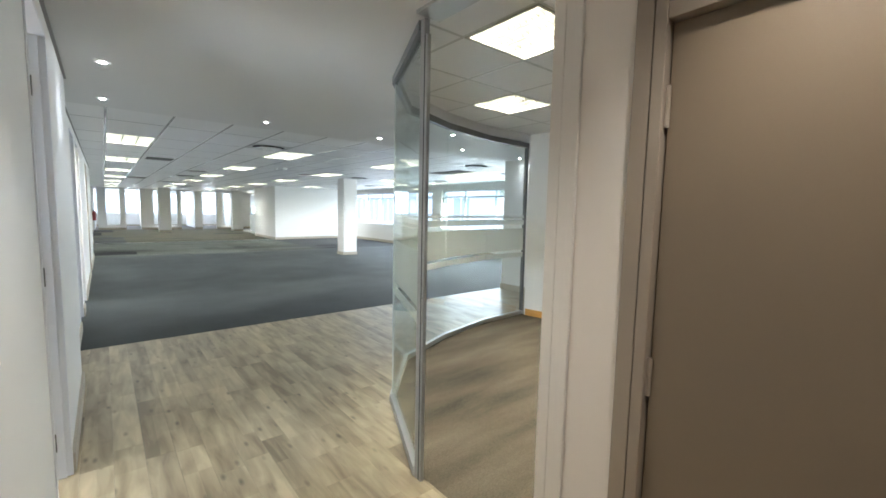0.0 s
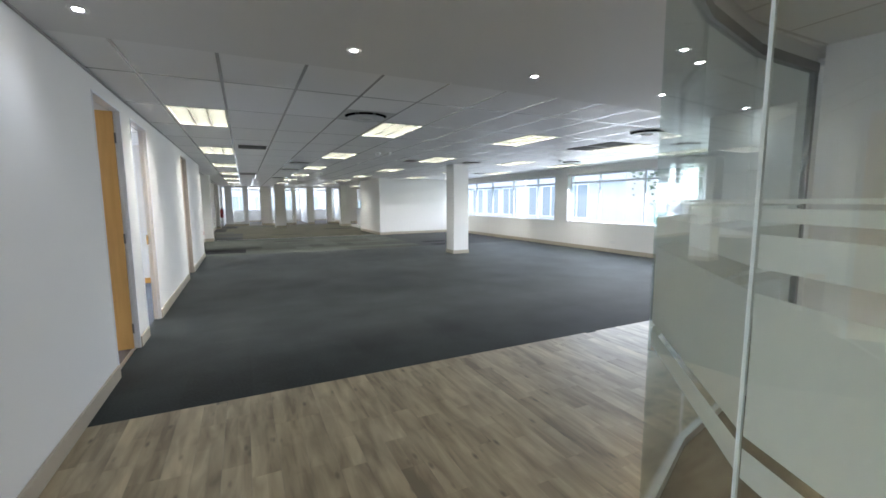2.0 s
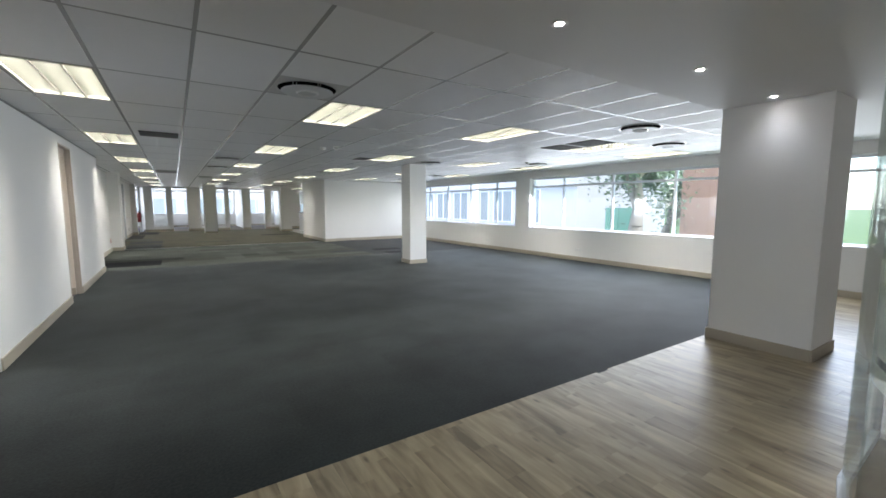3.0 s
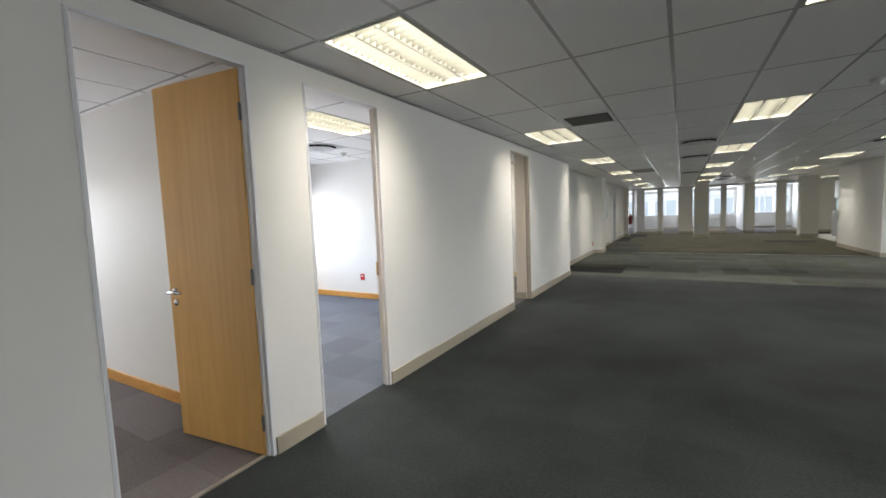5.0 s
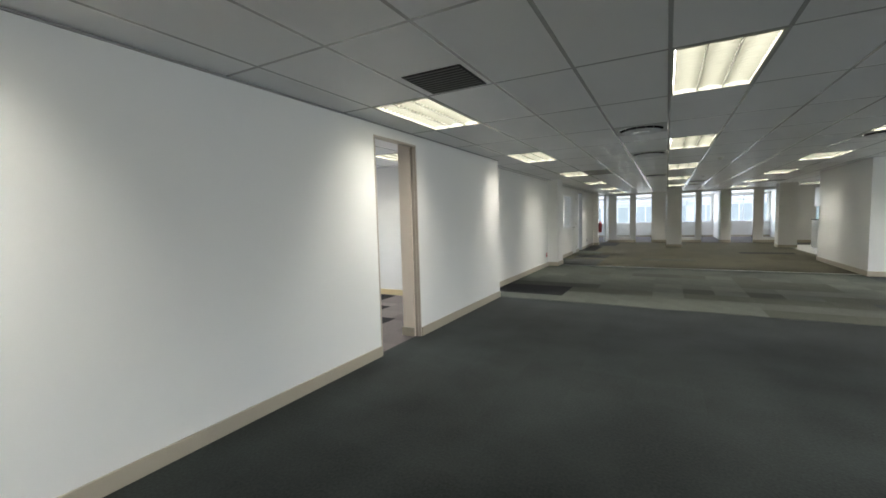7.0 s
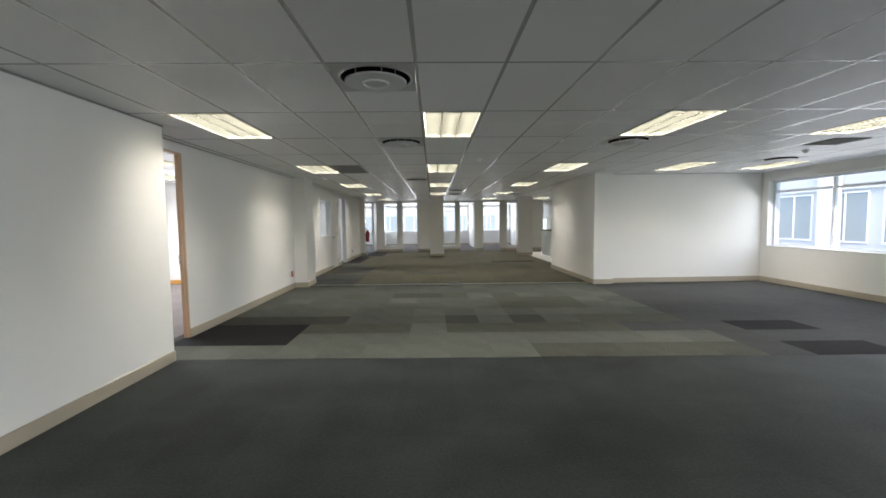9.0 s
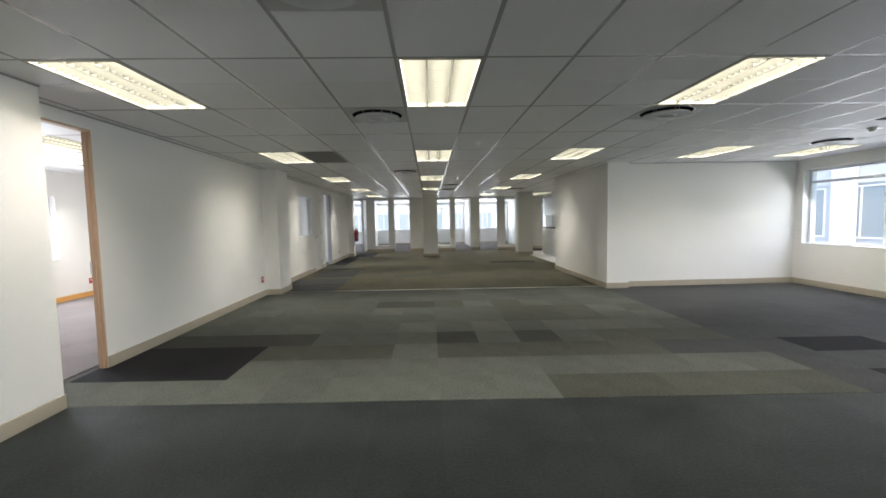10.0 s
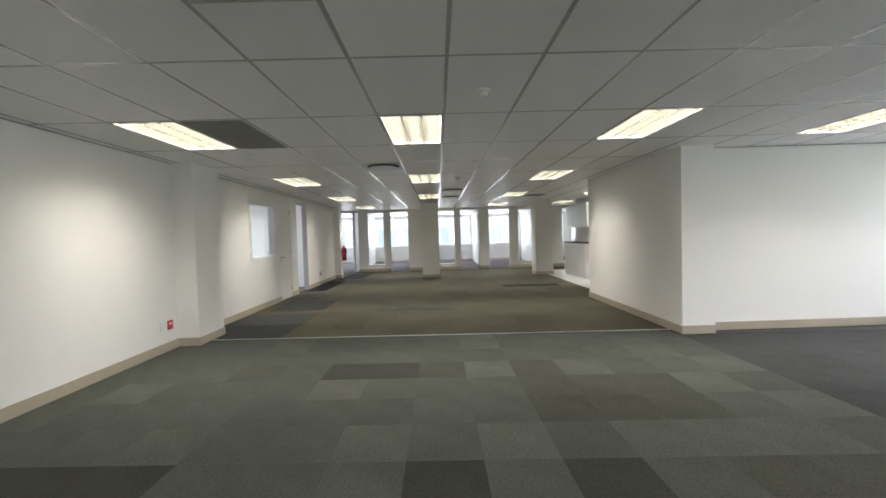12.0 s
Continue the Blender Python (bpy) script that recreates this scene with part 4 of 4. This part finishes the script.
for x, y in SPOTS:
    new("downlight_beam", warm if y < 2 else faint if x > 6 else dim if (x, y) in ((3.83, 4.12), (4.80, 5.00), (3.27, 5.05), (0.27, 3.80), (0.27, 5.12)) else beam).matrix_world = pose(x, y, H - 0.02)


def air_diffuser():
    t = thing("ceiling_diffuser", "round grey air diffuser with a hung disc in a square plate", "air diffuser", (0, 0, -50), group="ceiling air diffusers")
    bm, n = B(), 40
    inner = [bm.verts.new((0.254 * math.cos(2 * math.pi * k / n), 0.254 * math.sin(2 * math.pi * k / n), 0)) for k in range(n)]
    outer = []
    for k in range(n):
        c, q = math.cos(2 * math.pi * k / n), math.sin(2 * math.pi * k / n)
        f = 0.291 / max(abs(c), abs(q))
        outer.append(bm.verts.new((c * f, q * f, 0)))
    rim = [bm.verts.new((v.co.x, v.co.y, 0.012)) for v in outer]
    for k in range(n):
        j = (k + 1) % n
        bm.faces.new((inner[k], inner[j], outer[j], outer[k]))
        bm.faces.new((outer[k], outer[j], rim[j], rim[k]))
    part("plate", bm, M_GREYP, t, "square grey plate")
    part("collar", turned(B(), [(0.254, 0.0), (0.256, -0.004), (0.270, -0.004), (0.272, -0.001)], steps=44, caps=False), M_ALU, t, "", True)
    part("throat", turned(B(), [(0.254, 0.0), (0.252, 0.085), (0.0, 0.088)], steps=40, caps=False), M_THROATSHADE, t, "throat, blackened for the shade inside it")
    part("disc", turned(B(), [(0.0, -0.020), (0.212, -0.020), (0.226, -0.024), (0.226, -0.028), (0.219, -0.033), (0.0, -0.034)], steps=44), M_GREY, t, "grey hung disc")
    part("ring", turned(B(), [(0.084, -0.033), (0.086, -0.044), (0.094, -0.044), (0.098, -0.033)], steps=32), M_WHITE, t, "raised ring on the disc", True)
    for k in range(4):
        a = k * math.pi / 2 + 0.4
        part("hanger", rod(B(), (0.15 * math.cos(a), 0.15 * math.sin(a), -0.022), (0.15 * math.cos(a), 0.15 * math.sin(a), 0.087), 0.004, 6), M_ALU, t)
    return t


air = air_diffuser()
for x, y in AIR[1:]:
    copy_thing(air, pose(x, y, H))
air.matrix_world = pose(*AIR[0], H)


def grille(x0, x1, y0, y1, material, label, name="ceiling_vent", slats=0):
    t = thing(name, label, "ceiling vent", ((x0 + x1) / 2, (y0 + y1) / 2, H))
    w, d = (x1 - x0) / 2, (y1 - y0) / 2
    part("panel", box(B(), -w, w, -d, d, -0.007, 0.002, 0.002), material, t)
    for k in range(slats):
        v = -d + 2 * d * (k + 0.5) / slats
        part("slat", box(B(), -w + 0.015, w - 0.015, v - 0.006, v + 0.006, -0.012, -0.007), M_DTILE, t)
    return t


grille(0.985, 1.465, 10.66, 11.14, M_DARK, "dark square return-air grille in the ceiling", slats=10)
grille(0.925, 1.49, 18.47, 19.63, M_DTILE, "dark grey replacement tile in the ceiling", "ceiling_tile_panel")
grille(6.99, 7.55, 7.58, 8.16, M_DARK, "dark square return-air grille in the ceiling", slats=10)
grille(6.99, 7.55, 8.26, 8.74, M_DARK, "dark square return-air grille in the ceiling", slats=10)
grille(8.25, 8.75, 16.25, 16.75, M_DARK, "dark square return-air grille in the ceiling", slats=10)
grille(4.82, 5.12, 12.0, 12.45, M_DARK, "small dark return-air grille in the ceiling", slats=6)
grille(5.85, 6.4, 26.5, 27.1, M_DTILE, "grey return-air grille in the ceiling")


def smoke_detector(x, y):
    t = thing("smoke_detector", "small white round smoke detector on the ceiling", "smoke detector", (x, y, H), group="smoke detectors")
    part("base", turned(B(), [(0.055, 0.0), (0.055, -0.014), (0.046, -0.020)], steps=24), M_PLASTIC, t, "", True)
    part("chamber", turned(B(), [(0.036, -0.018), (0.036, -0.040), (0.028, -0.050), (0.0, -0.051)], steps=24), M_PLASTIC, t, "", True)
    return t


for x, y in ((3.63, 17.85), (3.70, 10.95), (3.86, 10.70), (8.55, 10.65), (8.72, 17.2), (3.66, 22.6), (-2.55, 10.75)):
    smoke_detector(x, y)


# ---- small wall things ----
def socket(x, y, z, turn, material, label, w=0.075, h=0.115):
    t = thing("wall_socket", label, "socket", (x, y, z), turn)
    part("plate", box(B(), -0.009, 0, -w / 2, w / 2, -h / 2, h / 2, 0.003), material, t)
    part("switch", box(B(), -0.014, -0.009, -w / 5, w / 5, 0.005, h / 4, 0.001), M_PLASTIC, t)
    return t


socket(XR, 20.24, 0.34, 180, M_RED, "red power socket low on the cream wall", 0.11, 0.125)
socket(XR, 20.09, 0.34, 180, M_PLASTIC, "white power socket beside the red one", 0.09)
socket(XO, 7.15, 0.40, 180, M_PLASTIC, "white power socket under the office window", 0.12)
socket(-2.94, 11.48, 0.40, 90, M_RED, "red power socket on the office wall", 0.10)
socket(XF, 27.6, 0.35, 180, M_BLACK, "dark power socket low on the wall", 0.09)
socket(XE, 10.7, 0.30, 0, M_PLASTIC, "white double power socket under the window", 0.22, 0.075)
socket(XE, 14.6, 0.30, 0, M_PLASTIC, "white double power socket under the window", 0.22, 0.075)
socket(XO, 20.88, 0.32, 180, M_RED, "red power socket on the office wall")

ext = thing("fire_extinguisher", "red fire extinguisher hung on the pier", "fire extinguisher", (-0.17, 29.62, 0.62))
part("cylinder", turned(B(), [(0.0, 0.0), (0.07, 0.005), (0.08, 0.03), (0.08, 0.42), (0.065, 0.48), (0.03, 0.50), (0.03, 0.53)], steps=24), M_REDDARK, ext, "red steel cylinder", True)
bm = B()
rod(bm, (0, 0, 0.52), (0, 0, 0.57), 0.022)
box(bm, -0.015, 0.015, -0.10, 0.03, 0.56, 0.575)
part("valve", bm, M_BLACK, ext, "black valve and lever")
bm = B()
for k in range(8):
    a, b = k / 8, (k + 1) / 8
    pt = lambda s: (0.03 + 0.07 * math.sin(s * 3.1), -0.03 - 0.03 * s, 0.55 - 0.42 * s)
    rod(bm, pt(a), pt(b), 0.011)
part("hose", bm, M_BLACK, ext, "black rubber hose")
part("bracket", box(B(), -0.092, -0.06, -0.05, 0.05, 0.30, 0.36), M_BLACK, ext, "black wall bracket")

# kitchen corner
cab = thing("kitchen_cabinet", "white kitchen base cabinet with a dark worktop", "cabinet", (7.65, 26.9, 0))
part("body", box(B(), 0.02, 0.62, 0.02, 1.98, 0.0, 1.06, 0.003), M_WHITE, cab)
for k in range(3):
    dr = part("cabinet_door", box(B(), 0.0, 0.018, 0.02 + k * 0.655, 0.665 + k * 0.655, 0.10, 1.05, 0.003), M_WHITE, cab)
    part("handle", box(B(), -0.02, 0.0, 0.30 + k * 0.655, 0.42 + k * 0.655, 0.93, 0.945, 0.003), M_CHROME, dr)
part("worktop", box(B(), -0.02, 0.66, 0.0, 2.0, 1.06, 1.10, 0.004), M_BLACK, cab, "dark laminate worktop")
wc = thing("wall_cabinet", "white kitchen wall cabinet", "cabinet", (7.72, 26.9, 1.58))
part("body", box(B(), 0.02, 0.34, 0.0, 2.0, 0.0, 0.72, 0.003), M_WHITE, wc)
for k in range(3):
    part("cabinet_door", box(B(), 0.0, 0.018, 0.005 + k * 0.665, 0.66 + k * 0.665, 0.005, 0.715, 0.003), M_WHITE, wc)
setting("wall_kitchen", box(B(), 8.06, 8.16, 26.85, 28.95, 0, TOP), M_WALL, "white partition behind the kitchen units", "wall")

gd = thing("glass_door", "frameless glass door standing ajar in the far partition", "door", (5.0, YP + 0.06, 0), 78)
p = part("pane", box(B(), -0.76, 0, -0.005, 0.005, 0.02, 2.42), M_GLASSG, gd)
p.visible_shadow = False
part("stile", box(B(), -0.04, 0, -0.016, 0.016, 0.01, 2.44), M_ALUDARK, gd, "dark aluminium stile")


# ---- outside ----
setting("ground", box(B(), -400, 400, -400, 400, -0.75, -0.60), M_GRASS, "green lawn around the building", "ground")
setting("pavement", box(B(), 11.2, 22.0, 17.0, 47.0, -0.60, -0.56), M_PAVE, "pale paved courtyard", "pavement")
setting("pavement_west", box(B(), -390, -4.8, -200, 200, -0.60, -0.56), M_PAVE, "pale paved yard", "pavement")
setting("pavement_north", box(B(), -40, 40, 40.2, 90, -0.60, -0.56), M_PAVE, "pale paved yard", "pavement")


def facade(name, at, turn, length, height, depth, floors, bay, label):
    """A white office block: a body with bands of framed windows on its front (local -y)."""
    h = thing(name, label, "building", (*at, -0.58), turn)
    part("wall", box(B(), 0, length, 0, depth, 0, height), M_FACADE, h)
    part("roof", box(B(), -0.3, length + 0.3, -0.3, depth + 0.3, height, height + 0.25), M_ROOF, h)
    bm = B()
    for k in range(int(height / 0.2)):
        box(bm, 0, length, -0.014, -0.002, k * 0.2 + 0.012, k * 0.2 + 0.195)
    part("cladding", bm, M_FACADE, h, "white horizontal cladding boards")
    step = height / floors
    for f in range(floors):
        n = int(length // bay)
        for k in range(n):
            a, b = k * bay + 0.35, (k + 1) * bay - 0.35
            z0, z1 = f * step + 0.95, f * step + step - 0.45
            w = part("window", box(B(), a, b, -0.03, -0.004, z0, z1), M_DPANE, h, "dark reflecting window")
            bm = B()
            for u0, u1, e0, e1 in ((a - .06, b + .06, z0 - .06, z0), (a - .06, b + .06, z1, z1 + .06), (a - .06, a, z0, z1), (b, b + .06, z0, z1), ((a + b) / 2 - .03, (a + b) / 2 + .03, z0, z1)):
                box(bm, u0, u1, -0.07, -0.004, e0, e1)
            part("window_frame", bm, M_FRAMEW, w, "white frame")
        part("string_course", box(B(), 0, length, -0.12, -0.004, (f + 1) * step - 0.28, (f + 1) * step - 0.1), M_FACADE, h)
    return h


facade("office_block", (22.0, 47.0), -90, 27.0, 7.2, 10, 2, 2.7, "white two-storey office block across the courtyard")
facade("north_block", (-25, 62), 0, 60.0, 6.6, 10, 2, 3.0, "white block beyond the end offices")
brick = thing("brick_pier", "white painted brick pier of the office block", "pier", (21.6, 29.6, -0.58))
part("shaft", box(B(), 0, 0.35, 0, 0.9, 0, 5.0), M_BRICKW, brick)
part("coping", box(B(), -0.05, 0.36, -0.05, 0.95, 5.0, 5.1), M_FACADE, brick)
hoard = thing("hoarding", "bright green hoarding panel beside the garden", "hoarding", (21.5, 16.0, -0.6))
for k in range(2):
    part("panel", box(B(), 0, 0.05, k * 0.82, k * 0.82 + 0.8, 0.7, 2.0, 0.01), M_GREENP, hoard)
for k in range(3):
    part("post", box(B(), 0.05, 0.12, k * 0.82 - 0.04, k * 0.82 + 0.03, 0, 2.1), M_FRAMEG, hoard)
tower = thing("brick_building", "terracotta brick building corner beyond the garden", "building", (21.0, 11.8, -0.6))
part("wall", box(B(), 0, 8, 0, 1.5, 0, 9), M_BRICKR, tower)
part("roof", box(B(), -0.3, 8.3, -0.3, 1.8, 9, 9.2), M_ROOF, tower)


def tree(at, height, spread, seed, leaves, label):
    r = random.Random(seed)
    t = thing("tree", label, "tree", (*at, -0.62))
    bm, tips = B(), []

    def limb(p, d, length, rad, depth):
        q = p
        for k in range(3):
            d2 = (d + Vector((r.uniform(-.18, .18), r.uniform(-.18, .18), r.uniform(-.05, .12)))).normalized()
            e = q + d2 * length / 3
            ra, rb = rad * (1 - 0.18 * k), rad * (1 - 0.18 * (k + 1))
            m = (e - q).to_track_quat("Z", "Y").to_matrix()
            rings = [[bm.verts.new(c + m @ Vector((ru * math.cos(s * math.pi / 4), ru * math.sin(s * math.pi / 4), 0))) for s in range(8)] for c, ru in ((q, ra), (e, rb))]
            for s in range(8):
                bm.faces.new((rings[0][s], rings[0][(s + 1) % 8], rings[1][(s + 1) % 8], rings[1][s]))
            q, d = e, d2
        if depth == 0:
            tips.append(q)
            return
        for k in range(4 if depth > 1 else 3):
            a = r.uniform(0, 6.28)
            nd = (d + Vector((math.cos(a), math.sin(a), r.uniform(-0.1, 0.4))) * r.uniform(0.6, 1.0)).normalized()
            limb(q, nd, length * r.uniform(0.55, 0.75), rad * 0.5, depth - 1)
    limb(Vector((0, 0, 0)), Vector((0, 0.08, 1)).normalized(), height * 0.28, spread * 0.075, 3)
    part("trunk", bm, M_BARK, t, "rough grey-brown bark", True)
    bm = B()
    for _ in range(leaves):
        c = r.choice(tips) + Vector((r.gauss(0, .6), r.gauss(0, .6), r.gauss(-.2, .65)))
        u = Vector((r.gauss(0, 1), r.gauss(0, 1), r.gauss(0, .6))).normalized()
        v = u.orthogonal().normalized()
        s = r.uniform(0.07, 0.14)
        vs = [bm.verts.new(c + u * s * a + v * s * b) for a, b in ((-1, 0), (0, -.45), (1, 0), (0, .45))]
        bm.faces.new(vs)
    part("crown", bm, M_LEAF, t, "dense green leaves")
    return t


tree((17.0, 13.05), 7.5, 5.5, 4, 7000, "broad green tree with a thick trunk on the lawn")
tree((22.5, 14.8), 5.0, 4.0, 9, 2500, "green tree farther back on the lawn")
tree((-46.0, 5.4), 6.5, 5.0, 12, 2500, "green tree outside the office windows")

# ---- floor pieces ----
plank_me = {}


def plank(x0, x1, y0, y1, parent):
    key = (round(x1 - x0, 3), round(y1 - y0, 3))
    if key not in plank_me:
        w, d = key
        bm = B()
        lo = [bm.verts.new(p) for p in ((0.0002, 0.0002, -0.002), (w - 0.0002, 0.0002, -0.002), (w - 0.0002, d - 0.0002, -0.002), (0.0002, d - 0.0002, -0.002))]
        hi = [bm.verts.new(p) for p in ((0.0006, 0.0006, 0), (w - 0.0006, 0.0006, 0), (w - 0.0006, d - 0.0006, 0), (0.0006, d - 0.0006, 0))]
        bm.faces.new(hi)
        for k in range(4):
            bm.faces.new((lo[k], lo[(k + 1) % 4], hi[(k + 1) % 4], hi[k]))
        plank_me[key] = mesh_of("plank", bm, M_PLANK)
    ob = new("plank", plank_me[key])
    ob.parent = parent
    ob.location = (x0, y0, 0)
    return ob


wood_floor = setting("floor_wood", box(B(), XN - 0.14, XE, -3.0, YC, -0.011, -0.0025), M_SLAB, "greige wood-look vinyl plank floor of the entrance", "floor")
PW, PL = 0.152, 0.92
rp, rest = random.Random(3), []
for i in range(int((XE - XW) / PW) + 1):
    x0, x1 = XW - 0.05 + i * PW, min(XW - 0.05 + (i + 1) * PW, XE)
    y = -3.0 - rp.random() * PL
    while y < YC + 0.1:
        stop = YC - 0.001
        y0, y1 = y, min(y + PL, stop)
        y += PL
        if y1 - y0 < 0.03 or y1 < -0.4 or (2.3 < x0 < 5.0 and y1 < 2.6) or (x0 > 5.2 and y1 < 1.3) or (x0 > 7.2 and y1 < 3.5) or (1.7 < x0 < 5 and y1 < 1.4) or x0 > 7.6:
            rest.append((x0, x1, max(y0, -3.0), y1))
            continue
        plank(x0, x1, y0, y1, wood_floor)
bm = B()
for x0, x1, y0, y1 in rest:
    if y1 - y0 > 0.03:
        bm.faces.new([bm.verts.new(p) for p in ((x0 + 0.001, y0 + 0.001, 0), (x1 - 0.001, y0 + 0.001, 0), (x1 - 0.001, y1 - 0.001, 0), (x0 + 0.001, y1 - 0.001, 0))])
tagged(part("plank_rest", bm, M_PLANK, wood_floor), "", "", kind="stuff")

mixed = setting("carpet_mixed_tiles", box(B(), XR - WT, XE, YT + 0.002, YL, -0.012, -0.009), M_SLAB, "floor of mixed grey and brown carpet tiles", "carpet")
ROWY = 0.512
tile_me = {}
rt = random.Random(7)


def shade(i, j):
    """Which carpet tile lies in column i (0.5 m) and row j."""
    if i <= 1 and j in (1, 2):
        return "black"
    if i in (14, 15) and j in (0, 2):
        return "black"
    fixed = {(6, 3): "dark", (7, 3): "mid", (8, 3): "dark", (4, 7): "dark", (5, 7): "dark", (6, 7): "olive", (2, 7): "olive", (3, 3): "mid", (5, 2): "light", (9, 4): "light"}
    if (i, j) in fixed:
        return fixed[i, j]
    if i >= 13:
        return "slate"
    if j == 0:
        return "light" if i < 8 else "olive"
    if j == 1:
        return "light"
    if j == 2:
        return "olive" if i < 11 else "slate"
    if j == 3 and i < 3:
        return "dark"
    if j == 3:
        return "olive" if i in (10, 11, 12) else "mid"
    if i == 8 and j in (5, 6, 7):
        return "olive"
    if i in (9, 10) and j in (5, 6):
        return "olive"
    if i in (11, 12) and j in (4, 5, 6, 7, 8):
        return "light" if (i + j) % 2 else "mid"
    return "light" if rt.random() < 0.12 else "mid"


for j in range(11):
    for i in range(-2, 22):
        x0, x1 = max(i * 0.5, XR - WT), min((i + 1) * 0.5, XE)
        y0, y1 = YT + 0.01 + j * ROWY, min(YT + 0.01 + (j + 1) * ROWY, YL - 0.013)
        if x1 - x0 < 0.02 or y1 - y0 < 0.02 or (y0 > 20.25 and x0 > 6.4):
            continue
        k = shade(i, j)
        key = (k, round(x1 - x0, 3), round(y1 - y0, 3))
        if key not in tile_me:
            bm = box(B(), 0.0004, key[1] - 0.0004, 0.0004, key[2] - 0.0004, -0.009, 0.0)
            for v in bm.verts:
                v.co.y += SKEW * v.co.x
            tile_me[key] = mesh_of("carpet_tile", bm, CT[k])
        ob = new("carpet_tile", tile_me[key])
        ob.parent, ob.location = mixed, (x0, y0 + askew(x0), 0)

far = bpy.data.objects["carpet_far_office"]
for x0, x1, y0, y1, k in ((5.0, 6.52, 25.62, 26.14, "black"), (-0.48, 0.9, 20.63, 21.6, "slate"), (-0.48, 0.9, 21.62, 22.6, "slate"), (-0.2, 0.9, 23.0, 24.2, "slate"), (-0.48, 0.5, 24.6, 25.6, "mid"),
                          (-0.48, 0.1, 26.0, 28.6, "black"), (-0.25, 0.6, 29.0, 31.0, "black"), (2.0, 3.5, 22.6, 23.1, "olive"), (7.2, 8.6, 30.5, 31.3, "black")):
    ob = part("carpet_tile", box(B(), x0, x1, y0, y1, -0.004, 0.003), CT[k], far if x0 < 7 else bpy.data.objects["carpet_by_kitchen"])

sand = bpy.data.objects["carpet_office_sand"]
for x0, x1, y0, y1 in ((-2.5, -1.5, 13.3, 13.8), (-3.5, -2.0, 14.2, 14.7), (-1.5, -0.9, 12.6, 13.1)):
    part("carpet_tile", box(B(), x0, x1, y0, y1, -0.004, 0.003), CT["black"], sand)
